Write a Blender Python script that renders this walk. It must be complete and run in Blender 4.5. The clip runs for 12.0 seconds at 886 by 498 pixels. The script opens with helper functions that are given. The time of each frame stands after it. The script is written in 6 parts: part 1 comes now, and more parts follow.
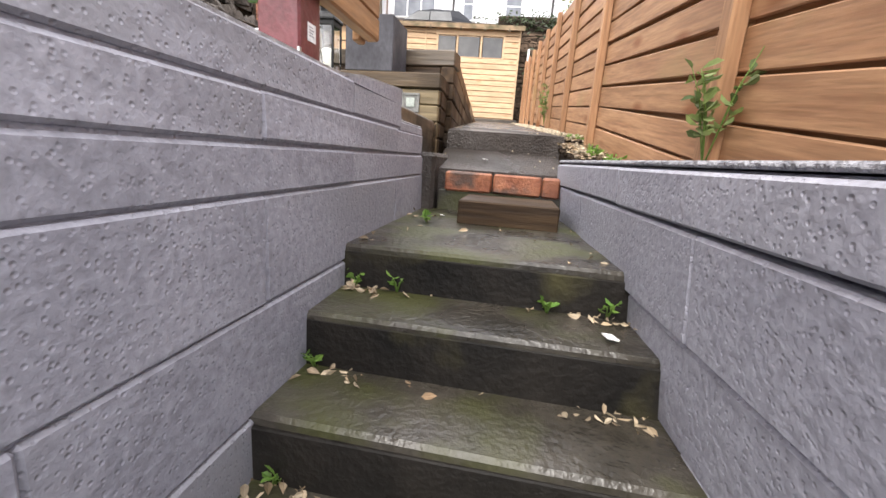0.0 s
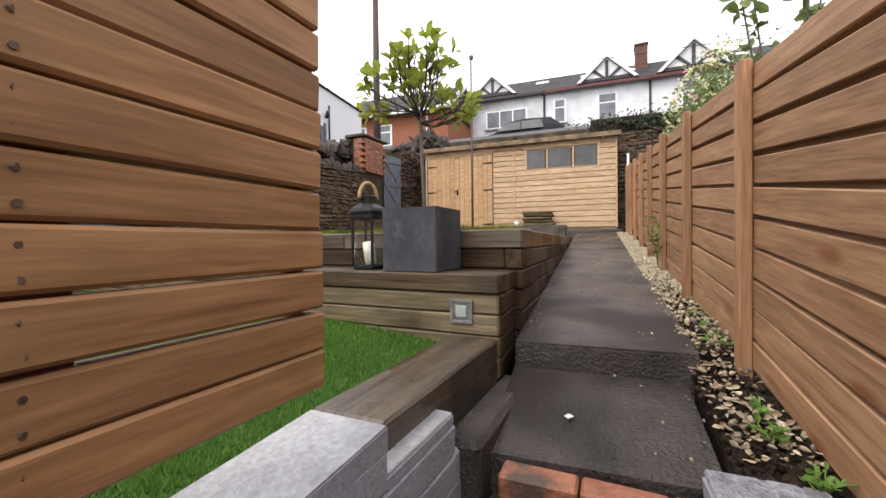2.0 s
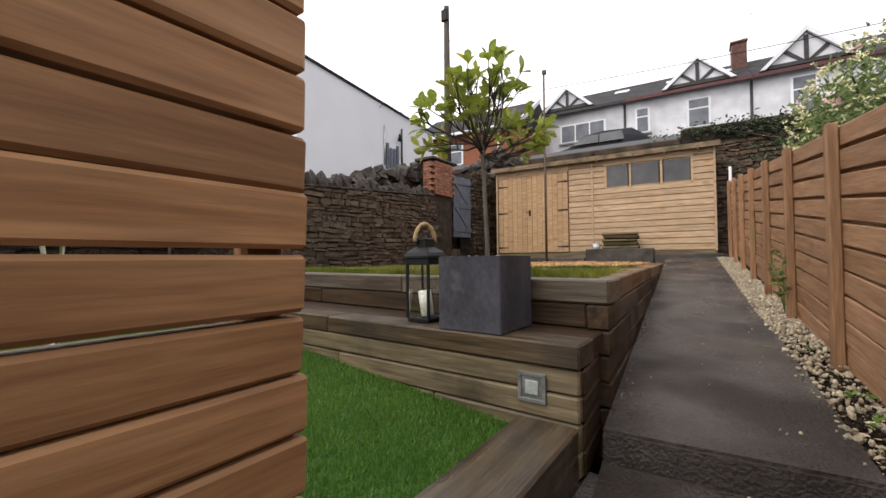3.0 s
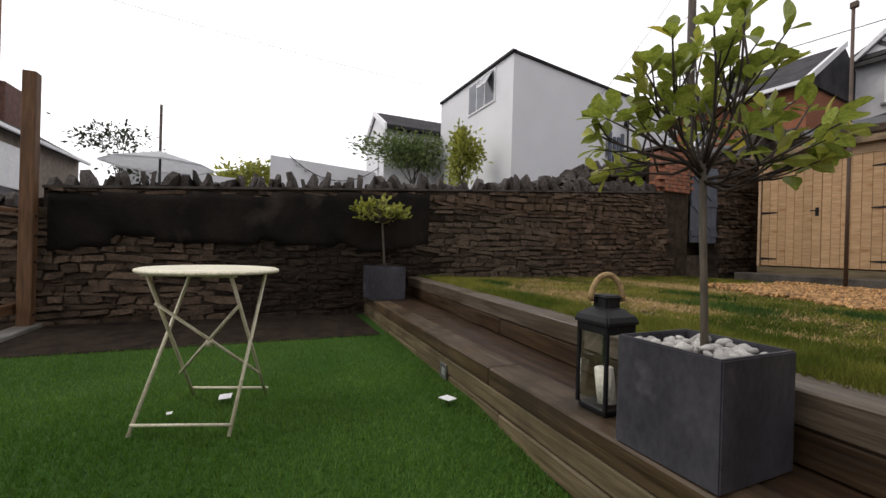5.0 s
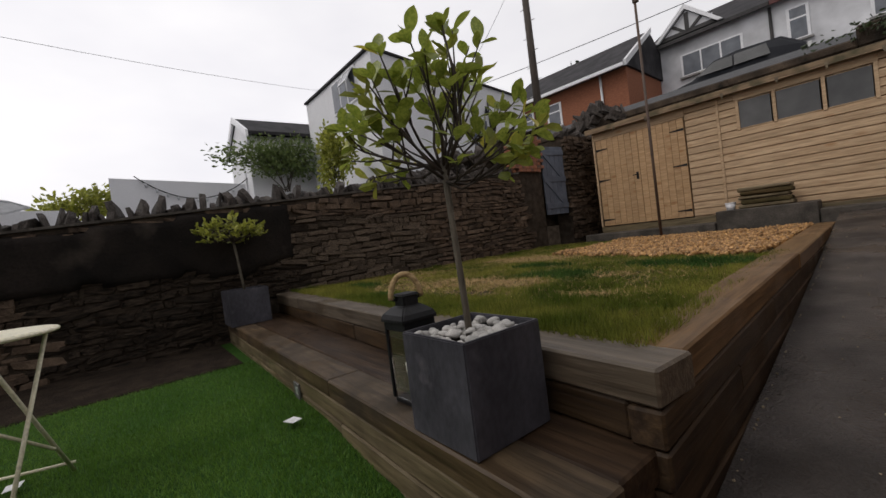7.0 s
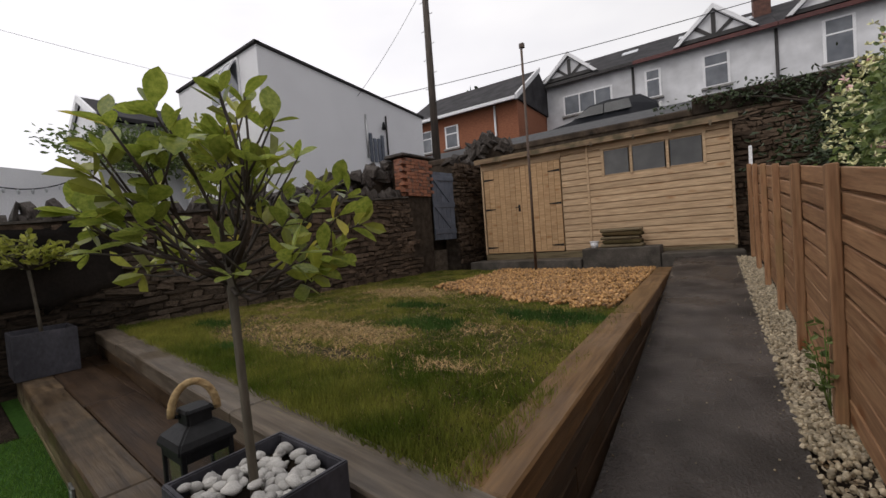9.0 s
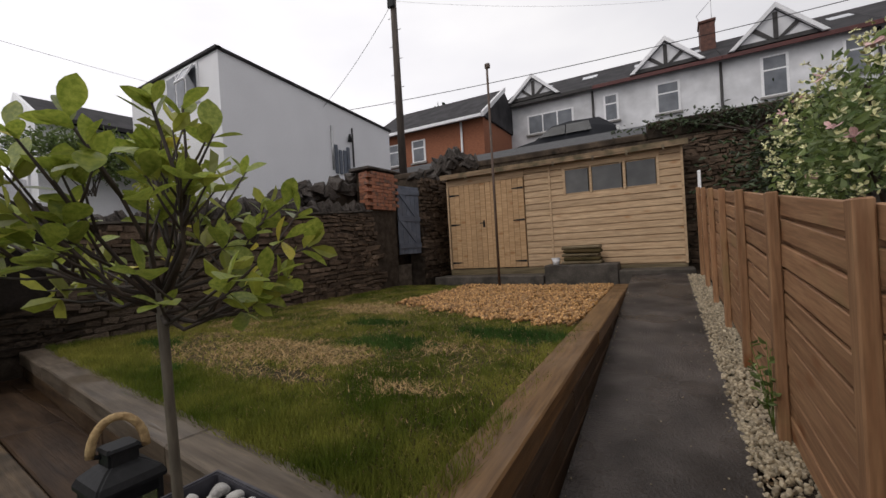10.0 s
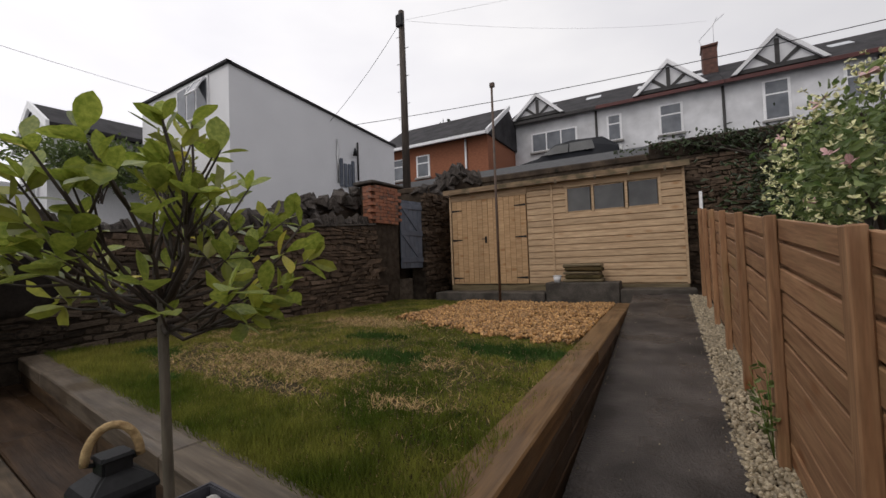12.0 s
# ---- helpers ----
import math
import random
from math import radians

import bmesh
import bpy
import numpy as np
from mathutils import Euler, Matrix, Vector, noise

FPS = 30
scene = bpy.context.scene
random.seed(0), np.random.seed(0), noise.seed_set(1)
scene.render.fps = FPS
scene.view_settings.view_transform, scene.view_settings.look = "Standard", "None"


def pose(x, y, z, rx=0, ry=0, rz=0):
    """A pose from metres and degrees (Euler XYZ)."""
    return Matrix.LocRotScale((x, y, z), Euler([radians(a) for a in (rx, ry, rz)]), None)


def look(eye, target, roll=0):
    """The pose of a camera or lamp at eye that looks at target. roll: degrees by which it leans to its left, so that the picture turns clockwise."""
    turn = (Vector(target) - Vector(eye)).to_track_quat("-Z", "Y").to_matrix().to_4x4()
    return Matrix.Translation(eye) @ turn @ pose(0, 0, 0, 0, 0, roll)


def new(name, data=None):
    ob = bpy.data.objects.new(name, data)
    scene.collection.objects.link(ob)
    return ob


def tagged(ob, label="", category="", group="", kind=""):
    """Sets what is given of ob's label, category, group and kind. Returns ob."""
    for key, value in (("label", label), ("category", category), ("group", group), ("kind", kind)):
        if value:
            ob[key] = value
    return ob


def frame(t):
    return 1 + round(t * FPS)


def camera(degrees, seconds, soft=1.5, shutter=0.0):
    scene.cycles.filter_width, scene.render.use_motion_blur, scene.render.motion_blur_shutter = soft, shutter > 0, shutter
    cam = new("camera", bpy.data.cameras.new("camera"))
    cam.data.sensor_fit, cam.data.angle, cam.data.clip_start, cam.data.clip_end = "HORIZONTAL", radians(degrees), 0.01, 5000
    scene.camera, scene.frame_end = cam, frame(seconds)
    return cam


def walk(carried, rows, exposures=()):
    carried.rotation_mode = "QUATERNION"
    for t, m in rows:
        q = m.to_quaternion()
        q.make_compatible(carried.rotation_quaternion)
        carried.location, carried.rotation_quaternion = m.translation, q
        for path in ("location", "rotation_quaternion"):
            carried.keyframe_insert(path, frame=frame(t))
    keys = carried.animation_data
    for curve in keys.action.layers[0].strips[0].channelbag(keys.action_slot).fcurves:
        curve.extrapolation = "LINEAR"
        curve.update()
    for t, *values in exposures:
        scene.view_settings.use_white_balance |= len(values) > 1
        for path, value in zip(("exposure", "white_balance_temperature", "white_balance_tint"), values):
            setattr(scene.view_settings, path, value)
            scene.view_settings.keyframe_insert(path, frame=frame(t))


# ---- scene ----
cam = camera(95.4, 12.0)
PATH = [
    (0, (0.378, -2.112, 0.068), (0.055, -0.189, -0.375), 4.1),
    (0.5, (0.345, -1.84, 0.224), (-0.278, 0.036, -0.074), 3.0),
    (1, (0.335, -1.598, 0.43), (-0.389, 0.256, 0.211), 1.4),
    (1.5, (0.36, -1.389, 0.572), (-0.472, 0.427, 0.489), -0.4),
    (2, (0.405, -1.235, 0.745), (-0.447, 0.575, 0.716), -0.7),
    (2.5, (0.339, -1.074, 0.864), (-0.699, 0.636, 0.888), -0.8),
    (4.5, (0.238, -0.547, 1.08), (-1.293, 0.738, 1.137), 1.1),
    (5, (0.128, -0.43, 1.197), (-1.705, 0.378, 1.195), 1.6),
    (5.5, (0.089, -0.401, 1.233), (-1.874, -0.017, 1.199), -0.9),
    (6, (0.113, -0.331, 1.242), (-1.877, -0.129, 1.221), -2.8),
    (6.5, (0.251, -0.21, 1.252), (-1.634, 0.457, 1.228), -6.1),
    (7, (0.364, -0.079, 1.237), (-1.22, 1.141, 1.185), -7.3),
    (7.5, (0.298, 0.061, 1.261), (-1.15, 1.439, 1.19), -6.1),
    (9.5, (0.385, 0.333, 1.542), (-0.767, 1.968, 1.5), -3.9),
    (10, (0.372, 0.349, 1.535), (-0.721, 2.024, 1.527), -3.4),
    (10.5, (0.386, 0.333, 1.542), (-0.71, 2.005, 1.575), -3.2),
    (11, (0.397, 0.33, 1.541), (-0.714, 1.992, 1.584), -2.6),
    (11.5, (0.411, 0.326, 1.539), (-0.693, 1.992, 1.589), -2.4),
    (12, (0.392, 0.34, 1.54), (-0.707, 2.01, 1.605), -2.1),
]
walk(cam, [(t, look(eye, target, roll)) for t, eye, target, roll in PATH], exposures=[(0, 1.78), (0.5, 1.76), (1.0, 1.6), (1.5, 1.22), (2.5, 0.56), (4.5, 0.03), (5.5, -0.4), (7.0, -0.7), (7.5, -0.64), (9.5, -0.52), (12, -0.58)])


# ---- world and light ----
world = bpy.data.worlds.new("overcast_sky")
scene.world = world
world.use_nodes = True
wn, wl = world.node_tree.nodes, world.node_tree.links
wn.clear()
w_out = wn.new("ShaderNodeOutputWorld")
w_bg = wn.new("ShaderNodeBackground")
w_sky = wn.new("ShaderNodeTexSky")
w_sky.sky_type, w_sky.sun_disc = "NISHITA", False
w_sky.sun_elevation, w_sky.sun_rotation, w_sky.dust_density = radians(49), radians(196), 4.0
w_mix = wn.new("ShaderNodeMixRGB")
w_mix.inputs[0].default_value = 0.93
w_ramp = wn.new("ShaderNodeValToRGB")
w_tc, w_noise, w_map = wn.new("ShaderNodeTexCoord"), wn.new("ShaderNodeTexNoise"), wn.new("ShaderNodeMapping")
w_map.inputs["Scale"].default_value = (1, 1, 2.5)
w_noise.inputs["Scale"].default_value, w_noise.inputs["Detail"].default_value = 1.6, 5
w_ramp.color_ramp.elements[0].position, w_ramp.color_ramp.elements[0].color = 0.3, (6.75, 6.62, 7.0, 1)
w_ramp.color_ramp.elements[1].position, w_ramp.color_ramp.elements[1].color = 0.7, (8.7, 8.48, 8.5, 1)
wl.new(w_tc.outputs["Generated"], w_map.inputs[0])
wl.new(w_map.outputs[0], w_noise.inputs["Vector"])
wl.new(w_noise.outputs["Fac"], w_ramp.inputs[0])
w_sep, w_side, w_mul = wn.new("ShaderNodeSeparateXYZ"), wn.new("ShaderNodeMapRange"), wn.new("ShaderNodeMixRGB")
w_side.inputs["From Min"].default_value, w_side.inputs["From Max"].default_value = -1.0, 0.35
w_side.inputs["To Min"].default_value, w_side.inputs["To Max"].default_value = 1.28, 0.78
w_mul.blend_type, w_mul.inputs[0].default_value = "MULTIPLY", 1.0
wl.new(w_tc.outputs["Generated"], w_sep.inputs[0])
wl.new(w_sep.outputs["X"], w_side.inputs["Value"])
wl.new(w_ramp.outputs[0], w_mul.inputs[1])
wl.new(w_side.outputs[0], w_mul.inputs[2])
wl.new(w_sky.outputs[0], w_mix.inputs[1])
wl.new(w_mul.outputs[0], w_mix.inputs[2])
wl.new(w_mix.outputs[0], w_bg.inputs[0])
w_bg.inputs[1].default_value = 0.172
wl.new(w_bg.outputs[0], w_out.inputs[0])

sun = new("sun", bpy.data.lights.new("sun", "SUN"))
sun.data.energy, sun.data.angle, sun.data.color = 1.0, radians(25), (1.0, 0.96, 0.9)
sun.matrix_basis = look((0, 0, 17), (4, 14, 0))


# ---- materials ----
def mat(name, c1, c2, scale=6.0, rough=0.7, bump=0.3, stretch=(1, 1, 1), fine=70.0, rand=0.1, island=False, metal=0.0,
        rough2=None, stain=None, stain_scale=1.3, stain_pos=0.55, knots=None, dist=0.01, spec=0.5, blotch=0.35, world_space=False, pits=0.0):
    """Procedural surface: two scales of colour, stains, grain relief, and a shift of tone from piece to piece."""
    m = bpy.data.materials.new(name)
    m.use_nodes = True
    n, l = m.node_tree.nodes, m.node_tree.links
    b = n["Principled BSDF"]
    tc, mp, add = n.new("ShaderNodeTexCoord"), n.new("ShaderNodeMapping"), n.new("ShaderNodeVectorMath")
    info = n.new("ShaderNodeNewGeometry") if island else n.new("ShaderNodeObjectInfo")
    rnd = info.outputs["Random Per Island"] if island else info.outputs["Random"]
    mul = n.new("ShaderNodeMath")
    mul.operation = "MULTIPLY"
    mul.inputs[1].default_value = 0.0 if world_space else 41.0
    l.new(rnd, mul.inputs[0])
    l.new(tc.outputs["Object"], add.inputs[0])
    l.new(mul.outputs[0], add.inputs[1])
    l.new(add.outputs[0], mp.inputs[0])
    mp.inputs["Scale"].default_value = stretch
    n1, n2, n3 = (n.new("ShaderNodeTexNoise") for _ in range(3))
    for k, s, d in ((n1, scale, 6), (n2, fine, 4), (n3, stain_scale, 5)):
        k.inputs["Scale"].default_value, k.inputs["Detail"].default_value = s, d
    l.new(mp.outputs[0], n1.inputs["Vector"])
    l.new(mp.outputs[0], n2.inputs["Vector"])
    l.new(add.outputs[0], n3.inputs["Vector"])
    r = n.new("ShaderNodeValToRGB")
    r.color_ramp.elements[0].position, r.color_ramp.elements[0].color = 0.5 - blotch * 0.5, (*c1, 1)
    r.color_ramp.elements[1].position, r.color_ramp.elements[1].color = 0.5 + blotch * 0.5, (*c2, 1)
    l.new(n1.outputs["Fac"], r.inputs[0])
    col = r.outputs[0]
    f = n.new("ShaderNodeMapRange")
    f.inputs["From Min"].default_value, f.inputs["From Max"].default_value = 0.3, 0.7
    f.inputs["To Min"].default_value, f.inputs["To Max"].default_value = 0.8, 1.18
    l.new(n2.outputs["Fac"], f.inputs["Value"])
    hs = n.new("ShaderNodeHueSaturation")
    l.new(col, hs.inputs["Color"])
    rv = n.new("ShaderNodeMapRange")
    rv.inputs["To Min"].default_value, rv.inputs["To Max"].default_value = 1 - rand, 1 + rand
    l.new(rnd, rv.inputs["Value"])
    vm = n.new("ShaderNodeMath")
    vm.operation = "MULTIPLY"
    l.new(f.outputs[0], vm.inputs[0])
    l.new(rv.outputs[0], vm.inputs[1])
    l.new(vm.outputs[0], hs.inputs["Value"])
    col = hs.outputs[0]
    if stain:
        sr = n.new("ShaderNodeMapRange")
        sr.inputs["From Min"].default_value, sr.inputs["From Max"].default_value = stain_pos - 0.06, stain_pos + 0.1
        l.new(n3.outputs["Fac"], sr.inputs["Value"])
        sm = n.new("ShaderNodeMixRGB")
        l.new(sr.outputs[0], sm.inputs[0])
        l.new(col, sm.inputs[1])
        sm.inputs[2].default_value = (*stain, 1)
        col = sm.outputs[0]
    if knots:
        v, km, kv = n.new("ShaderNodeTexVoronoi"), n.new("ShaderNodeMapping"), n.new("ShaderNodeMapRange")
        km.inputs["Scale"].default_value = (2.2, 5.5, 5.5)
        l.new(add.outputs[0], km.inputs[0])
        l.new(km.outputs[0], v.inputs["Vector"])
        v.inputs["Scale"].default_value = 1.0
        kv.inputs["From Min"].default_value, kv.inputs["From Max"].default_value = 0.07, 0.2
        kv.inputs["To Min"].default_value, kv.inputs["To Max"].default_value = 0.8, 0.0
        l.new(v.outputs["Distance"], kv.inputs["Value"])
        ks = n.new("ShaderNodeMixRGB")
        l.new(kv.outputs[0], ks.inputs[0])
        l.new(col, ks.inputs[1])
        ks.inputs[2].default_value = (*knots, 1)
        col = ks.outputs[0]
    l.new(col, b.inputs["Base Color"])
    b.inputs["Metallic"].default_value = metal
    b.inputs["Specular IOR Level"].default_value = spec
    if rough2 is None:
        b.inputs["Roughness"].default_value = rough
    else:
        rr = n.new("ShaderNodeMapRange")
        rr.inputs["From Min"].default_value, rr.inputs["From Max"].default_value = 0.4, 0.6
        rr.inputs["To Min"].default_value, rr.inputs["To Max"].default_value = rough, rough2
        l.new(n3.outputs["Fac"], rr.inputs["Value"])
        l.new(rr.outputs[0], b.inputs["Roughness"])
    if bump:
        bp, sm2 = n.new("ShaderNodeBump"), n.new("ShaderNodeMath")
        sm2.operation = "ADD"
        l.new(n1.outputs["Fac"], sm2.inputs[0])
        l.new(n2.outputs["Fac"], sm2.inputs[1])
        height = sm2.outputs[0]
        if pits:
            pv, pr, pm, pa = n.new("ShaderNodeTexVoronoi"), n.new("ShaderNodeMapRange"), n.new("ShaderNodeMath"), n.new("ShaderNodeMath")
            pv.inputs["Scale"].default_value = pits
            l.new(add.outputs[0], pv.inputs["Vector"])
            pr.inputs["From Min"].default_value, pr.inputs["From Max"].default_value = 0.12, 0.34
            pr.inputs["To Min"].default_value, pr.inputs["To Max"].default_value = -0.8, 0.0
            l.new(pv.outputs["Distance"], pr.inputs["Value"])
            pm.operation, pa.operation = "MULTIPLY", "ADD"
            l.new(pr.outputs[0], pm.inputs[0])
            l.new(n3.outputs["Fac"], pm.inputs[1])
            l.new(pm.outputs[0], pa.inputs[0])
            l.new(height, pa.inputs[1])
            height = pa.outputs[0]
        l.new(height, bp.inputs["Height"])
        bp.inputs["Strength"].default_value, bp.inputs["Distance"].default_value = bump, dist
        l.new(bp.outputs[0], b.inputs["Normal"])
    return m


def glass(name, tint, rough=0.03):
    m = bpy.data.materials.new(name)
    m.use_nodes = True
    b = m.node_tree.nodes["Principled BSDF"]
    b.inputs["Base Color"].default_value = (*tint, 1)
    b.inputs["Roughness"].default_value = rough
    b.inputs["Transmission Weight"].default_value = 1.0
    return m


GRAIN = (1.2, 16, 16)
M_FENCE = mat("stained_fence_wood", (0.235, 0.12, 0.062), (0.36, 0.205, 0.108), 2.2, 0.6, 0.25, GRAIN, 6.0, 0.16, knots=(0.17, 0.06, 0.02), dist=0.004,
              stain=(0.26, 0.17, 0.08), stain_pos=0.66, stain_scale=2.5, spec=0.25)
M_SCREEN = mat("screen_wood", (0.215, 0.106, 0.046), (0.33, 0.178, 0.083), 2.2, 0.55, 0.25, GRAIN, 6.0, 0.16, knots=(0.11, 0.04, 0.015), dist=0.003, stain=(0.2, 0.12, 0.05), stain_pos=0.64, stain_scale=2.5, spec=0.25)
M_POST = mat("dark_treated_post", (0.1, 0.052, 0.026), (0.17, 0.092, 0.046), 2.2, 0.6, 0.3, GRAIN, 6.0, 0.12, dist=0.004, spec=0.25)
M_WETEDGE = mat("soaked_sleeper", (0.04, 0.028, 0.018), (0.105, 0.078, 0.05), 1.8, 0.25, 0.5, GRAIN, 5.0, 0.14, rough2=0.6, dist=0.006, stain=(0.03, 0.024, 0.016), stain_pos=0.55, stain_scale=3.0)
M_SLEEPER = mat("weathered_sleeper", (0.085, 0.065, 0.037), (0.19, 0.149, 0.088), 1.8, 0.35, 0.5, GRAIN, 5.0, 0.14, rough2=0.75, stain=(0.06, 0.045, 0.025), stain_pos=0.6, stain_scale=2.2,
                knots=(0.07, 0.045, 0.025), dist=0.006, spec=0.25)
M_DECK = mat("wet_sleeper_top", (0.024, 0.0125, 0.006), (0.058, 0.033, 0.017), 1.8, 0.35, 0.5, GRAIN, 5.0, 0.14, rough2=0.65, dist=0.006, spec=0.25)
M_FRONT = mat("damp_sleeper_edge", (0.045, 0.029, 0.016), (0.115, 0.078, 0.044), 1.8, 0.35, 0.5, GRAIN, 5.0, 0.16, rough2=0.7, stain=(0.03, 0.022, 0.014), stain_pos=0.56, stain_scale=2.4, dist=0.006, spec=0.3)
# Sleeper sides: shade put into the colour, on top of real damp.
M_SIDE = mat("shaded_damp_sleeper", (0.026, 0.015, 0.008), (0.068, 0.041, 0.02), 1.8, 0.4, 0.5, GRAIN, 5.0, 0.14, rough2=0.75, dist=0.006, spec=0.25)
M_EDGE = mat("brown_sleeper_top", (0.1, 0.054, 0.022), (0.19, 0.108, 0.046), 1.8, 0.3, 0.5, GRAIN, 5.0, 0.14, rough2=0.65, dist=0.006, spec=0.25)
M_DARKCONC = mat("dark_stained_concrete", (0.05, 0.043, 0.036), (0.11, 0.095, 0.08), 6, 0.7, 0.6, (1, 1, 1), 50, stain=(0.03, 0.026, 0.02), stain_pos=0.58, spec=0.25)
M_SHED = mat("pale_shed_cladding", (0.39, 0.262, 0.155), (0.53, 0.38, 0.24), 2.0, 0.65, 0.2, GRAIN, 5.0, 0.1, knots=(0.34, 0.18, 0.08), dist=0.003, spec=0.25)
M_SHEDDOOR = mat("golden_shed_door_wood", (0.37, 0.225, 0.115), (0.49, 0.32, 0.175), 2.0, 0.6, 0.2, GRAIN, 5.0, 0.08, knots=(0.3, 0.15, 0.06), dist=0.003, spec=0.25)
M_BLOCK = mat("lilac_grey_masonry_paint", (0.265, 0.265, 0.31), (0.33, 0.33, 0.38), 3, 0.62, 0.7, (1, 1, 1), 60, 0.025, dist=0.0045, pits=85.0, stain=(0.26, 0.26, 0.29), stain_pos=0.64)
M_BLOCKTOP = mat("worn_white_masonry_paint", (0.25, 0.25, 0.265), (0.37, 0.37, 0.385), 7, 0.6, 0.8, (1, 1, 1), 60, 0.04, dist=0.01, stain=(0.36, 0.35, 0.34), stain_pos=0.63, stain_scale=5)
M_ROUGHTOP = mat("mottled_rough_paint", (0.18, 0.18, 0.205), (0.34, 0.34, 0.37), 22, 0.65, 1.0, (1, 1, 1), 70, 0.04, dist=0.02)
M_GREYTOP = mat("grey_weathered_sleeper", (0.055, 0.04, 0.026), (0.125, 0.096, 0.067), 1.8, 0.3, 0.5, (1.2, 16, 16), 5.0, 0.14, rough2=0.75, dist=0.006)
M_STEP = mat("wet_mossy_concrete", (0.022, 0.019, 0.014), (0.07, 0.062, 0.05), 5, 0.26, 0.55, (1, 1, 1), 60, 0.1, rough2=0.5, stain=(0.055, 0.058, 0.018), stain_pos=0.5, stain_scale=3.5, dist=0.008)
# Near-black holds shade of the step fronts as well as damp dirt.
M_RISER = mat("damp_riser_with_shade", (0.005, 0.0045, 0.004), (0.016, 0.0135, 0.011), 5, 0.6, 0.6, (1, 1, 1), 50, 0.1, rough2=0.7, stain=(0.055, 0.05, 0.02), stain_pos=0.66, stain_scale=3, dist=0.01, spec=0.25)
M_PATH = mat("wet_path_concrete", (0.032, 0.027, 0.024), (0.09, 0.077, 0.07), 3.0, 0.2, 1.0, (1, 1, 1), 75, 0.14, rough2=0.6, stain=(0.026, 0.02, 0.016), stain_pos=0.56, dist=0.012, spec=0.25)
M_SOIL = mat("dark_garden_soil", (0.016, 0.011, 0.008), (0.045, 0.032, 0.022), 9, 0.85, 1.0, (1, 1, 1), 60, dist=0.03, spec=0.12)
M_BRICK = mat("red_brick", (0.22, 0.075, 0.038), (0.36, 0.145, 0.075), 12, 0.55, 0.6, (1, 1, 1), 70, 0.16, stain=(0.1, 0.06, 0.045), stain_pos=0.56, stain_scale=9)
M_TURFBASE = mat("turf_backing", (0.02, 0.055, 0.008), (0.035, 0.085, 0.013), 30, 0.8, 0.6, spec=0.12)
M_TURF = mat("artificial_grass", (0.075, 0.168, 0.017), (0.145, 0.26, 0.042), 1.6, 0.5, 0, (1, 1, 1), 50, 0.25, island=True, world_space=True)
M_GRASS = mat("lawn_grass_blades", (0.075, 0.11, 0.013), (0.28, 0.27, 0.055), 1.7, 0.5, 0, (1, 1, 1), 12, 0.35, island=True, world_space=True, blotch=0.28, spec=0.12)
M_GRASSDRY = mat("dry_straw_blades", (0.3, 0.19, 0.085), (0.52, 0.37, 0.17), 2.0, 0.7, 0, (1, 1, 1), 40, 0.25, island=True, spec=0.12)
M_LAWNSOIL = mat("lawn_soil_with_thatch", (0.03, 0.026, 0.012), (0.08, 0.06, 0.027), 3.0, 0.9, 0.8, (1, 1, 1), 40, stain=(0.09, 0.058, 0.027), stain_pos=0.62, stain_scale=1.4, dist=0.02, spec=0.12)
M_STONE = mat("brown_rubble_stone", (0.085, 0.063, 0.047), (0.19, 0.145, 0.105), 6, 0.75, 0.9, (1, 1, 1), 40, 0.38, dist=0.02, stain=(0.2, 0.15, 0.1), stain_pos=0.7, stain_scale=4, spec=0.12)
M_STONED = mat("soot_dark_rubble_stone", (0.036, 0.026, 0.019), (0.095, 0.07, 0.05), 6, 0.7, 0.9, (1, 1, 1), 40, 0.4, dist=0.02, stain=(0.02, 0.016, 0.012), stain_pos=0.52, stain_scale=3, spec=0.12)
M_STONEJ = mat("rubble_stone_far", (0.055, 0.038, 0.027), (0.135, 0.095, 0.066), 6, 0.75, 0.9, (1, 1, 1), 40, 0.38, island=True, dist=0.02, spec=0.12)
M_CAP = mat("old_lime_mortar", (0.05, 0.043, 0.037), (0.13, 0.115, 0.1), 7, 0.9, 0.8, (1, 1, 1), 40, spec=0.12)
M_MORTAR = mat("earthy_mortar", (0.03, 0.023, 0.017), (0.075, 0.057, 0.042), 8, 0.9, 0.8, (1, 1, 1), 50, spec=0.12)
M_RENDERD = mat("black_weathered_render", (0.007, 0.006, 0.005), (0.022, 0.017, 0.014), 2.4, 0.8, 0.9, (1, 1, 1), 40, stain=(0.05, 0.04, 0.032), stain_pos=0.66, stain_scale=2.2, spec=0.12)
M_SLATE = mat("grey_slate_coping", (0.034, 0.029, 0.026), (0.105, 0.089, 0.078), 8, 0.6, 0.7, (1, 1, 1), 50, 0.3, dist=0.012, spec=0.12)
M_WHITE = mat("white_render", (0.75, 0.75, 0.77), (0.8, 0.8, 0.82), 1.2, 0.8, 0.05, (1, 1, 1), 60, 0.03)
M_PAINTWHITE = mat("off_white_house_paint", (0.63, 0.63, 0.65), (0.7, 0.7, 0.72), 0.9, 0.8, 0.0, (1, 1, 1), 1.5, 0.03)
M_GREYREN = mat("brown_grey_pebbledash", (0.2, 0.16, 0.13), (0.28, 0.23, 0.19), 8, 0.9, 0.4, (1, 1, 1), 50)
M_ROOF = mat("dark_slate_roof", (0.026, 0.025, 0.027), (0.055, 0.052, 0.055), 2, 0.75, 0.4, (1, 1, 1), 20, 0.15, spec=0.12)
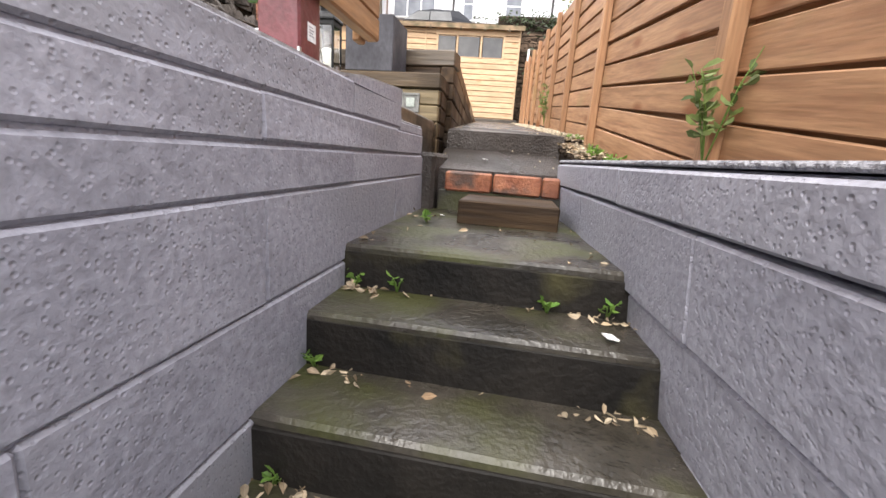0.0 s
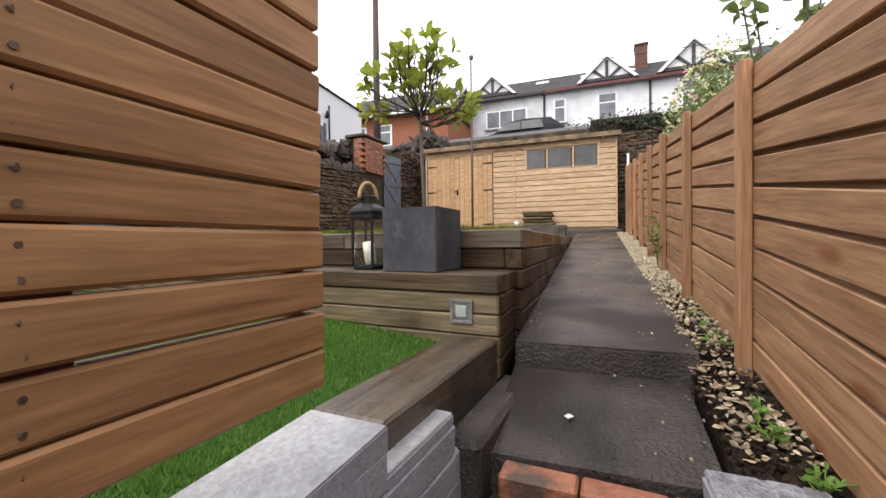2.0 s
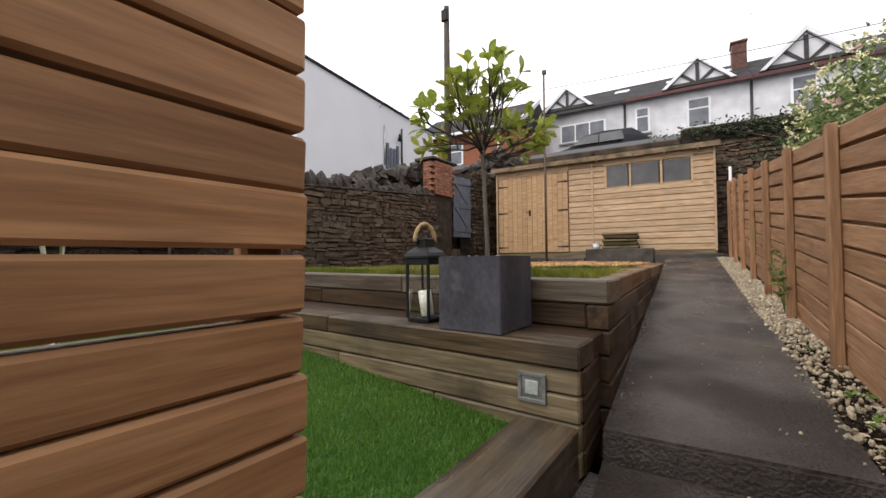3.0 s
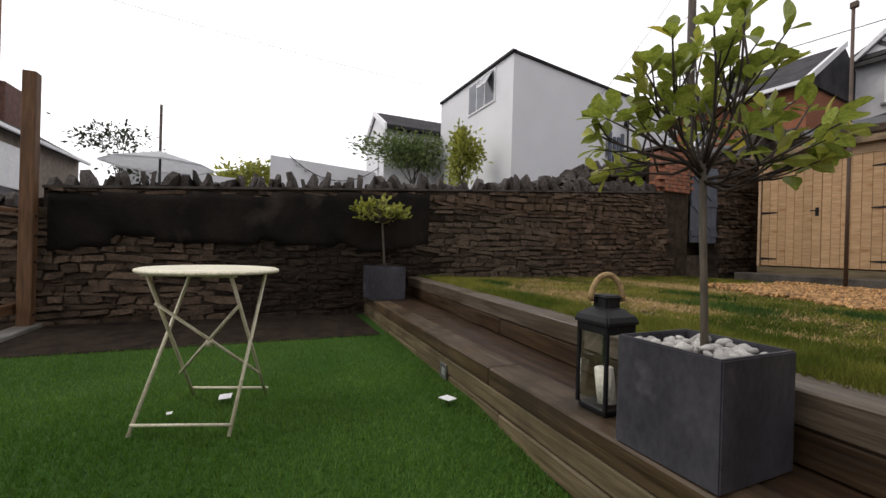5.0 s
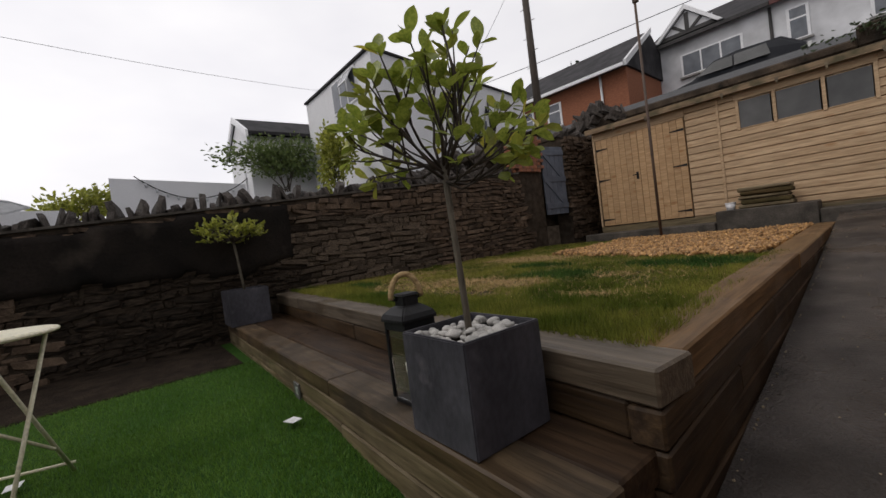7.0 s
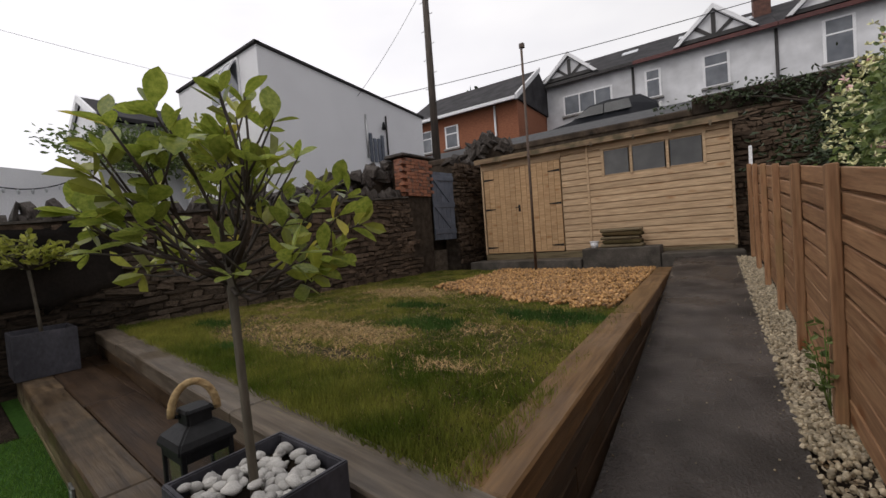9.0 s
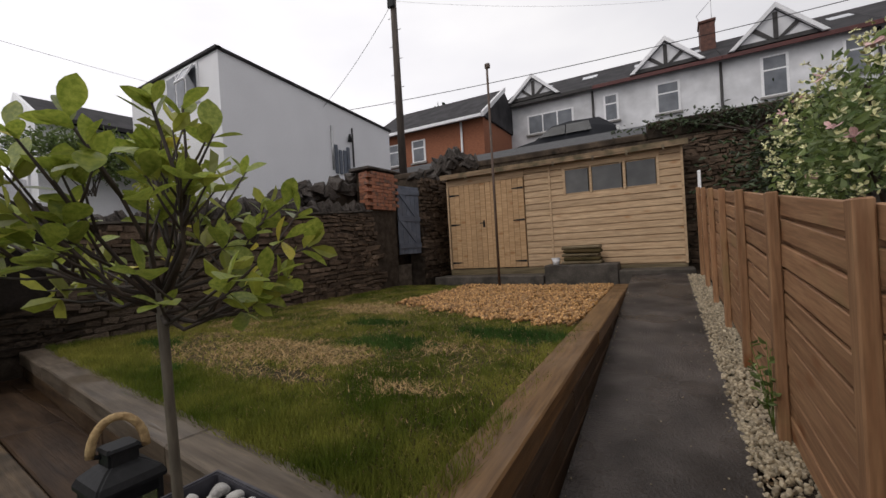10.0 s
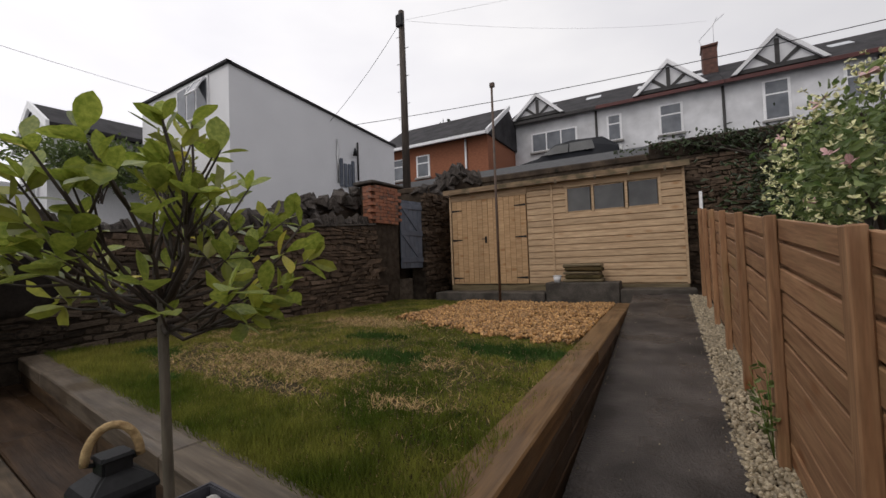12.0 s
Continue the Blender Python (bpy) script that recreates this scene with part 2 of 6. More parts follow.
M_BLACKTIM = mat("black_timber", (0.02, 0.018, 0.018), (0.04, 0.036, 0.035), 5, 0.6, 0.2)
M_REDTRIM = mat("maroon_fascia_paint", (0.07, 0.016, 0.014), (0.11, 0.026, 0.022), 5, 0.5, 0.1)
M_DARKBRICK = mat("sooty_brick", (0.07, 0.033, 0.025), (0.14, 0.062, 0.045), 8, 0.8, 0.4)
M_HOUSEBRICK = mat("orange_house_brick", (0.22, 0.075, 0.035), (0.31, 0.115, 0.055), 9, 0.8, 0.3, (1, 1, 3), 40)
M_UPVC = mat("white_window_plastic", (0.75, 0.75, 0.77), (0.82, 0.82, 0.83), 4, 0.35, 0.0)
M_PANE = mat("dark_window_pane", (0.1, 0.11, 0.13), (0.18, 0.19, 0.21), 0.8, 0.08, 0.0, fine=3)
M_SHEDPANE = mat("grey_shed_pane", (0.055, 0.055, 0.055), (0.09, 0.088, 0.085), 1.0, 0.12, 0.0, fine=4)
M_FASCIA = mat("weathered_fascia_board", (0.17, 0.115, 0.07), (0.3, 0.215, 0.135), 2.0, 0.75, 0.3, GRAIN, 5.0, 0.1, stain=(0.1, 0.085, 0.05), stain_pos=0.55, stain_scale=3, dist=0.004, spec=0.2)
M_FELT = mat("mossy_roof_felt", (0.1, 0.075, 0.05), (0.2, 0.16, 0.1), 6, 0.9, 0.5)
M_PLANTER = mat("slate_fibreclay", (0.03, 0.029, 0.035), (0.075, 0.073, 0.085), 3.2, 0.42, 0.25, (1, 1, 0.6), 50, 0.05, rough2=0.65, stain=(0.15, 0.14, 0.15), stain_pos=0.66, stain_scale=4, spec=0.25)
M_PEBBLE = mat("pale_pebble", (0.32, 0.305, 0.285), (0.56, 0.54, 0.51), 20, 0.5, 0.3, rand=0.25)
M_GRAVEL = mat("golden_gravel", (0.2, 0.092, 0.028), (0.52, 0.3, 0.11), 15, 0.55, 0.3, rand=0.5, island=True)
M_CHIPS = mat("cream_limestone_chips", (0.2, 0.16, 0.1), (0.44, 0.37, 0.26), 15, 0.6, 0.3, rand=0.35, island=True)
M_MAROON = mat("maroon_primer_steel", (0.1, 0.025, 0.03), (0.15, 0.04, 0.045), 5, 0.32, 0.15, rand=0.04, stain=(0.2, 0.1, 0.08), stain_pos=0.7, stain_scale=6)
M_LABEL = mat("white_paper_label", (0.72, 0.72, 0.72), (0.8, 0.8, 0.8), 12, 0.6, 0.05)
M_GREYINK = mat("grey_print", (0.3, 0.3, 0.32), (0.4, 0.4, 0.42), 12, 0.6, 0)
M_ZINC = mat("galvanised_bolt", (0.4, 0.4, 0.4), (0.6, 0.6, 0.6), 20, 0.35, 0.1, metal=1.0)
M_BLACKMET = mat("black_metal", (0.008, 0.008, 0.009), (0.018, 0.018, 0.019), 10, 0.5, 0.1, spec=0.2)
M_CREAM = mat("cream_enamel", (0.62, 0.58, 0.42), (0.72, 0.68, 0.52), 9, 0.4, 0.1, stain=(0.5, 0.44, 0.3), stain_pos=0.7, stain_scale=12)
M_CANDLE = mat("ivory_wax", (0.75, 0.72, 0.62), (0.82, 0.79, 0.7), 6, 0.5, 0.05)
M_ROPE = mat("natural_rope", (0.34, 0.22, 0.1), (0.5, 0.36, 0.18), 40, 0.9, 0.8, stretch=(1, 1, 1))
M_BARK = mat("grey_green_bark", (0.06, 0.05, 0.035), (0.13, 0.11, 0.08), 12, 0.8, 0.6, (1, 1, 0.3), 70)
M_TWIG = mat("dark_twig", (0.025, 0.018, 0.013), (0.06, 0.042, 0.03), 12, 0.7, 0.3)
M_LEAF = mat("laurel_leaf", (0.17, 0.23, 0.03), (0.36, 0.4, 0.075), 8, 0.3, 0.15, rand=0.28, dist=0.003)
M_LEAFY = mat("yellowing_leaf", (0.5, 0.42, 0.05), (0.62, 0.55, 0.1), 8, 0.4, 0.15, rand=0.2, dist=0.003)
M_LEAFJ = mat("small_leaves", (0.2, 0.23, 0.03), (0.42, 0.42, 0.08), 3, 0.45, 0, rand=0.35, island=True)
M_HEDGE = mat("dark_hedge_leaves", (0.018, 0.03, 0.01), (0.05, 0.075, 0.024), 3, 0.5, 0, rand=0.4, island=True)
M_BUSH = mat("climbing_rose_leaves", (0.07, 0.12, 0.03), (0.22, 0.27, 0.09), 3, 0.5, 0, rand=0.35, island=True)
M_FLOWER = mat("cream_blossom", (0.66, 0.64, 0.3), (0.8, 0.78, 0.5), 20, 0.6, 0, rand=0.2, island=True)
M_PINK = mat("faded_pink_blossom", (0.62, 0.36, 0.36), (0.72, 0.5, 0.48), 20, 0.6, 0, rand=0.15, island=True)
M_GATE = mat("slate_blue_gate_paint", (0.085, 0.1, 0.13), (0.125, 0.142, 0.18), 5, 0.55, 0.2)
M_CARBODY = mat("black_car_paint", (0.012, 0.013, 0.016), (0.022, 0.023, 0.027), 2, 0.3, 0.0, spec=0.2)
M_CARGLASS = mat("car_window", (0.03, 0.032, 0.036), (0.07, 0.072, 0.078), 1, 0.25, 0.0, spec=0.2)
M_TYRE = mat("tyre_rubber", (0.012, 0.012, 0.012), (0.02, 0.02, 0.02), 10, 0.8, 0.2)
M_CANOPY = mat("grey_canvas", (0.6, 0.61, 0.63), (0.7, 0.71, 0.73), 6, 0.8, 0.1)
M_POLE = mat("tarred_pole_wood", (0.045, 0.035, 0.03), (0.09, 0.07, 0.055), 4, 0.8, 0.3, (6, 6, 0.6))
M_RUST = mat("rusty_brown_steel", (0.055, 0.035, 0.025), (0.1, 0.06, 0.04), 12, 0.6, 0.3)
M_CONC = mat("grey_concrete", (0.2, 0.19, 0.18), (0.32, 0.31, 0.29), 5, 0.7, 0.4, (1, 1, 1), 60, stain=(0.14, 0.13, 0.11), stain_pos=0.6)
M_ROAD = mat("asphalt", (0.045, 0.045, 0.048), (0.07, 0.07, 0.072), 6, 0.8, 0.4)
M_GLASS = glass("clear_lantern_glass", (0.97, 0.98, 0.97))
M_LAMP = mat("frosted_lamp_lens", (0.24, 0.27, 0.25), (0.32, 0.35, 0.32), 9, 0.3, 0.1)
M_STEEL = mat("stainless_steel", (0.45, 0.45, 0.44), (0.6, 0.6, 0.58), 14, 0.35, 0.1, metal=0.9)
M_SKYLIGHT = mat("pale_skylight_glass", (0.5, 0.52, 0.55), (0.6, 0.62, 0.65), 1, 0.1, 0.0)
M_MOSS = mat("weed_leaves", (0.12, 0.24, 0.04), (0.24, 0.38, 0.08), 5, 0.5, 0, rand=0.3, island=True)
M_CLOVER = mat("dark_clover", (0.03, 0.075, 0.016), (0.08, 0.14, 0.03), 3, 0.5, 0, (1, 1, 1), 20, 0.3, island=True, world_space=True, spec=0.12)
M_PLATE = mat("dull_steel_plate", (0.1, 0.1, 0.095), (0.2, 0.2, 0.19), 14, 0.5, 0.1, metal=0.3)
M_LITTER = mat("dry_leaf_litter", (0.2, 0.13, 0.07), (0.5, 0.42, 0.3), 5, 0.7, 0, rand=0.4, island=True)



def let_light_through(m, share):
    """Thin leaves pass some light to their far side."""
    n, l = m.node_tree.nodes, m.node_tree.links
    b, out = n["Principled BSDF"], n["Material Output"]
    tr, mix = n.new("ShaderNodeBsdfTranslucent"), n.new("ShaderNodeMixShader")
    l.new(b.inputs["Base Color"].links[0].from_socket, tr.inputs["Color"])
    mix.inputs[0].default_value = share
    l.new(b.outputs[0], mix.inputs[1])
    l.new(tr.outputs[0], mix.inputs[2])
    l.new(mix.outputs[0], out.inputs["Surface"])


for m_ in (M_LEAF, M_LEAFY, M_LEAFJ, M_GRASS, M_TURF, M_MOSS, M_BUSH, M_CANOPY, M_CLOVER):
    let_light_through(m_, 0.4)


# ---- builders ----
def part(name, bm, material, parent=None, label="", m=None):
    """Links a bmesh as one mesh object, under a thing or part when given."""
    me = bpy.data.meshes.new(name)
    bm.to_mesh(me)
    bm.free()
    me.materials.append(material)
    ob = new(name, me)
    ob.parent = parent
    if m is not None:
        ob.matrix_basis = m
    if label:
        tagged(ob, label)
    return ob


def piece(name, me, parent, m):
    """One more object on a mesh that is already made."""
    ob = new(name, me)
    ob.parent = parent
    ob.matrix_basis = m
    return ob


def thing(name, label, category, m=None, group="", kind=""):
    ob = new(name)
    if m is not None:
        ob.matrix_basis = m
    return tagged(ob, label, category, group, kind)


def add_box(bm, lo, hi, bevel=0.0, m=None, jitter=0.0):
    r = bmesh.ops.create_cube(bm, size=1.0)
    vs = r["verts"]
    for v in vs:
        v.co = Vector([lo[i] + (hi[i] - lo[i]) * (v.co[i] + 0.5) + (random.uniform(-jitter, jitter) if jitter else 0) for i in range(3)])
    if bevel:
        es = list({e for v in vs for e in v.link_edges})
        vs = [v for v in bmesh.ops.bevel(bm, geom=es, offset=bevel, segments=1, profile=0.5, affect="EDGES", clamp_overlap=True)["verts"]]
    if m is not None:
        bmesh.ops.transform(bm, matrix=m, verts=list(set(vs)))
    return vs


def box(lo, hi, bevel=0.0, m=None, jitter=0.0):
    bm = bmesh.new()
    add_box(bm, lo, hi, bevel, m, jitter)
    return bm


def box_mesh(name, size, material, bevel=0.004, jitter=0.0):
    """A bevelled block with its middle at the origin, as mesh data to be shared."""
    h = [s / 2 for s in size]
    bm = box([-v for v in h], h, bevel, None, jitter)
    me = bpy.data.meshes.new(name)
    bm.to_mesh(me)
    bm.free()
    me.materials.append(material)
    return me


def add_tube(bm, pts, radii, seg=8, cap=True):
    """A tube along points, with a radius at each."""
    pts = [Vector(p) for p in pts]
    if not isinstance(radii, (list, tuple)):
        radii = [radii] * len(pts)
    rings = []
    for i, p in enumerate(pts):
        d = (pts[min(i + 1, len(pts) - 1)] - pts[max(i - 1, 0)]).normalized()
        q = d.to_track_quat("Z", "Y")
        rings.append([bm.verts.new(p + q @ Vector((math.cos(a) * radii[i], math.sin(a) * radii[i], 0)))
                      for a in (2 * math.pi * k / seg for k in range(seg))])
    for a, b in zip(rings, rings[1:]):
        for k in range(seg):
            bm.faces.new((a[k], a[(k + 1) % seg], b[(k + 1) % seg], b[k]))
    if cap:
        bm.faces.new(list(reversed(rings[0])))
        bm.faces.new(rings[-1])


def tube(pts, radii, seg=8, smooth=True):
    bm = bmesh.new()
    add_tube(bm, pts, radii, seg)
    for f in bm.faces:
        f.smooth = smooth
    return bm


def prism(outline, depth, axis="y", start=0.0):
    """A flat outline, (a, b) pairs, pushed out along an axis: y gives (a, s, b), x gives (s, a, b), z gives (a, b, s)."""
    bm = bmesh.new()
    def at(p, s):
        return {"y": (p[0], s, p[1]), "x": (s, p[0], p[1]), "z": (p[0], p[1], s)}[axis]
    a = [bm.verts.new(at(p, start)) for p in outline]
    b = [bm.verts.new(at(p, start + depth)) for p in outline]
    n = len(outline)
    bm.faces.new(a)
    bm.faces.new(list(reversed(b)))
    for i in range(n):
        bm.faces.new((a[i], b[i], b[(i + 1) % n], a[(i + 1) % n]))
    bmesh.ops.recalc_face_normals(bm, faces=bm.faces[:])
    return bm


def stuff(name, verts, faces, material, label, category, smooth=False, m=None):
    me = bpy.data.meshes.new(name)
    me.from_pydata(verts, [], faces)
    me.materials.append(material)
    if smooth:
        me.shade_smooth()
    ob = new(name, me)
    if m is not None:
        ob.matrix_basis = m
    return tagged(ob, label, category, "", "stuff")


TURN = 4.5                              # the path, fence, shed and street lie turned by this many degrees
LOT = pose(0, 0, 0, 0, 0, TURN)


def lot(u, v, z, rz=0.0):
    return LOT @ pose(u, v, z, 0, 0, rz)


def path_z(v):
    return 0.255 + (v - 0.72) * 0.098


# ---- ground and terraces ----
bm = bmesh.new()
rows_g = [[bm.verts.new(LOT @ Vector((x, y, z))) for x in (-600, -60, 60, 600)] for y, z in ((-700, -1.6), (-40, -1.6), (10.1, -1.6), (10.2, 3.55), (13.0, 4.6), (60, 4.75), (900, 4.75))]
for a, b in zip(rows_g, rows_g[1:]):
    for i in range(3):
        bm.faces.new((a[i], a[i + 1], b[i + 1], b[i]))
part("ground", bm, M_ROAD)
tagged(bpy.data.objects["ground"], "dark ground stepping up to the street", "ground", "", "structure")

tagged(part("turf_terrace", prism([(-4.87, -1.6), (-0.34, -1.6), (-0.34, 0.225), (-1.82, 0.355), (-4.87, 0.36)], 3.24, "y", -2.5), M_TURFBASE), "level base of the artificial lawn", "terrace", "", "structure")
tagged(part("soil_strip", box((-4.87, -2.3, 0.3), (-3.6, 0.6, 0.372), 0.01), M_SOIL), "bare dark soil along the stone wall", "soil", "", "structure")
tagged(part("raised_bed_soil", prism([(-4.87, 1.37), (-0.2, 1.07), (-0.68, 7.0), (-4.87, 6.75)], 2.4, "z", -1.6), M_LAWNSOIL), "patchy soil with dry thatch under the lawn", "soil", "", "structure")
tagged(part("bench_core", box((-4.87, 0.72, -1.6), (-0.24, 1.4, 0.48)), M_SOIL), "earth fill behind the sleeper bench", "soil", "", "structure")

# path: a lower slab behind the brick step, then the long sloping slab
slab = part("lower_path_slab", prism([(0.105, -0.3), (0.74, -0.3), (0.74, 0.135), (0.105, 0.01)], 0.74, "x", -0.07), M_PATH, None, "", LOT @ pose(0, 0, 0))
tagged(slab, "wet dark concrete slab between brick step and path", "path", "", "structure")
bm = prism([(0.72, -0.5), (7.75, -0.5), (7.75, path_z(7.75)), (0.72, path_z(0.72))], 0.785, "x", -0.065)
bmesh.ops.bevel(bm, geom=[e for e in bm.edges if all(v.co.y < 0.73 and v.co.z > 0 for v in e.verts)], offset=0.012, segments=2, affect="EDGES")
tagged(part("path", bm, M_PATH, None, "", LOT.copy()), "long wet concrete garden path sloping upwards", "path", "", "structure")
bm = prism([(-1.2, -0.4), (7.75, -0.4), (7.75, path_z(7.75) - 0.02), (0.9, path_z(0.9) - 0.09), (0.0, 0.06), (-1.2, 0.0)], 6.0, "x", 0.7)
tagged(part("side_soil", bm, M_SOIL, None, "", LOT.copy()), "dark soil strip beside the path under the fence", "soil", "", "structure")

# ---- steps ----
STEPS = [(-0.99, -0.205), (-1.22, -0.335), (-1.45, -0.48), (-1.68, -0.63), (-1.92, -0.78), (-2.16, -0.93), (-2.4, -1.08), (-2.64, -1.23)]
for i, (y, z) in enumerate(STEPS):
    back = 0.02 if i == 0 else STEPS[i - 1][0]
    bm = bmesh.new()
    add_box(bm, (-0.14, y, z - 0.2), (0.98, back + 0.02, z), 0.009, None, 0.004)
    st = thing("step", "", "")
    part("tread", bm, M_STEP, st)
    # Thin sheet over the step front; shade and dirt are both in its colour.
    part("riser", box((-0.13, y - 0.006, z - 0.2), (0.97, y + 0.01, z - 0.022), 0.003, None, 0.002), M_RISER, st, "black damp riser, partly shade in its colour")
    tagged(st, "wet mossy concrete garden step with dark riser", "step", "garden steps", "structure")
tagged(part("step_base", box((-0.14, -3.6, -1.6), (1.1, -2.6, -1.33), 0.01), M_STEP), "wet concrete at the foot of the steps", "step", "", "structure")
hs = part("half_step", box((0.14, -0.40, -0.21), (0.565, -0.06, -0.105), 0.006, None, 0.003), M_SIDE)
tagged(hs, "short timber half step on the landing", "step")

brick_step = thing("brick_step", "worn red brick step edge above dark concrete", "step", kind="structure")
part("riser", box((-0.03, 0.02, -0.25), (0.63, 0.2, -0.098), 0.004), M_STEP, brick_step)
me_b = box_mesh("brick", (0.245, 0.105, 0.1), M_BRICK, 0.009, 0.003)
me_bs = box_mesh("brick", (0.085, 0.105, 0.1), M_BRICK, 0.009, 0.003)
for x, me in ((0.128, me_b), (0.38, me_b), (0.551, me_bs)):
    piece("brick", me, brick_step, pose(x, 0.055, -0.05, random.uniform(-1.5, 1.5), random.uniform(-1, 1), random.uniform(-1, 1)))

# ---- painted block walls beside the steps ----
def block_wall(name, label, courses, m):
    """courses: (bottom, top, start, end, near face, far face) along the local x."""
    w = thing(name, label, "wall", m, "", "structure")
    cache = {}
    for k, (z0, z1, a, b, f0, f1, tip) in enumerate(courses):
        part("core", box((a + 0.01, f0 + (0.02 if tip else 0.008), z0 - 0.004), (b - 0.012, f1 - 0.01, z1 - 0.006)), M_BLOCK, w)
        x, first = a, True
        while x < b - 0.02:
            ln = min(0.885 - (0.44 if first and k % 2 else 0), b - x)
            first = False
            key = (round(ln, 3), round(z1 - z0, 3), round(f1 - f0, 3))
            if key not in cache:
                cache[key] = box_mesh("block", (ln - 0.001, f1 - f0, z1 - z0 - 0.005), M_BLOCK, 0.006, 0.003)
            piece("block", cache[key], w, pose(x + ln / 2, (f0 + f1) / 2 + random.uniform(-0.004, 0.004), (z0 + z1) / 2, tip))
            x += ln
    return w


wl_rows = []
for k, (z0, z1, end) in enumerate(((0.168, 0.266, -0.45), (0.07, 0.168, -0.06), (-0.03, 0.07, -0.04), (-0.26, -0.03, -0.0), (-0.49, -0.26, -0.02), (-0.72, -0.49, -0.6), (-0.95, -0.72, -0.9), (-1.4, -0.95, -1.2))):
    wl_rows.append((z0, z1, -3.6, end, 0.0, 0.24, 0))
wall_l = block_wall("wall_left_of_steps", "lilac-grey painted block wall with open joints", wl_rows, Matrix.Translation((-0.11, 0, 0)) @ pose(0, 0, 0, 0, 0, 0) @ Matrix(((0, -1, 0, 0), (1, 0, 0, 0), (0, 0, 1, 0), (0, 0, 0, 1))))
part("sloped_top", prism([(-1.02, 0.26), (-0.45, 0.26), (-0.45, 0.318), (-0.86, 0.288)], 0.233, "y", 0.002), M_BLOCK, wall_l)
part("coping_paint", prism([(-3.6, 0.262), (-1.02, 0.262), (-0.86, 0.286), (-0.452, 0.316), (-0.452, 0.323), (-0.87, 0.294), (-1.03, 0.27), (-3.6, 0.27)], 0.228, "y", 0.004), M_BLOCKTOP, wall_l, "worn white paint on top")
part("coping_paint", box((-0.446, 0.006, 0.199), (-0.07, 0.2, 0.207), 0.004, None, 0.001), M_BLOCKTOP, wall_l, "worn white paint on top")
part("raised_block", box((-0.455, 0.004, 0.16), (-0.065, 0.2, 0.201), 0.006), M_BLOCK, wall_l)
part("lower_end", box((-0.1, 0.006, -0.3), (0.0, 0.2, 0.072), 0.012, None, 0.004), M_BLOCK, wall_l)
tagged(part("concrete_infill", box((-0.2, -0.02, -0.6), (-0.05, 0.72, 0.09), 0.02, None, 0.01), M_PATH), "rough wet concrete beside the lower slab", "path", "", "structure")

wr_rows = []
for z0, z1, end, f, tip in ((-0.02, 0.085, 0.07, -0.012, 4), (-0.24, -0.02, 0.06, 0.006, 7), (-0.47, -0.24, 0.05, 0.033, 6), (-0.7, -0.47, -0.7, 0.05, 0), (-0.93, -0.7, -1.0, 0.05, 0), (-1.4, -0.93, -1.3, 0.05, 0)):
    wr_rows.append((z0, z1, -3.6, end, f, 0.27, tip))
wall_r = block_wall("wall_right_of_steps", "lilac-grey painted rough block wall below the fence", wr_rows, LOT @ Matrix.Translation((0.60, 0, 0)) @ Matrix(((0, 1, 0, 0), (1, 0, 0, 0), (0, 0, 1, 0), (0, 0, 0, 1))))

part("coping_paint", box((-3.6, -0.01, 0.082), (0.06, 0.262, 0.093), 0.005, None, 0.003), M_ROUGHTOP, wall_r, "worn mottled paint on top")

# ---- boards and sleepers ----
BOARD = {}


def board(parent, name, size, material, m, bevel=0.004, jitter=0.0):
    """One piece of timber with its length along the local x; alike pieces share one mesh."""
    key = (name, tuple(round(s, 3) for s in size), material.name)
    if key not in BOARD:
        BOARD[key] = box_mesh(name, size, material, bevel, jitter)
    return piece(name, BOARD[key], parent, m)


def sleeper_run(parent, start, direction, length, width, height, material, z, out=1, ln=2.1, shift=0.0):
    """Sleepers laid end to end from a start point along a heading in degrees; the outer side lies on the line."""
    a = -shift
    rot = pose(start[0], start[1], 0, 0, 0, direction)
    while a < length - 0.02:
        s, e = max(a, 0), min(a + ln, length)
        board(parent, "sleeper", (round(e - s, 2) - 0.005, width, height - 0.004), material,
              rot @ pose((s + e) / 2, out * width / 2 + random.uniform(-0.003, 0.003), z + height / 2, random.uniform(-0.4, 0.4), 0, random.uniform(-0.15, 0.15)), 0.008, 0.002)
        a += ln


bench = thing("sleeper_bench", "weathered timber sleeper bench step below the lawn", "bench", kind="structure")
# Bench timber toned by face: fronts pale as lit, end rows hold shade.
for k in range(4):
    sleeper_run(bench, (-0.175, 0.611), 178.8, 4.68, 0.1, 0.1025, M_SLEEPER, 0.495 - 0.1025 * (k + 1), -1, 2.1, 0.7 * (k % 3))
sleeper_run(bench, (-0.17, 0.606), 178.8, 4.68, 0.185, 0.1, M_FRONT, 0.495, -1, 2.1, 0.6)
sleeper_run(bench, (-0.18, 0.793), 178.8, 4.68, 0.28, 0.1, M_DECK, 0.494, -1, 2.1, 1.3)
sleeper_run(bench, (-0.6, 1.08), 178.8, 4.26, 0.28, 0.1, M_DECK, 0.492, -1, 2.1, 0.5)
bed = thing("raised_bed_edging", "weathered timber sleepers edging the raised lawn", "edging", kind="structure")
# Lower row: its dark tone carries shade as well as wet.
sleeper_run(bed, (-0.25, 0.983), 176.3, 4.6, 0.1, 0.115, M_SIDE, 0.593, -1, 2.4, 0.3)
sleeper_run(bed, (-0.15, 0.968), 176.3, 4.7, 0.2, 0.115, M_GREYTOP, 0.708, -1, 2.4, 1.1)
side = LOT @ Vector((-0.07, 0.98, 0))
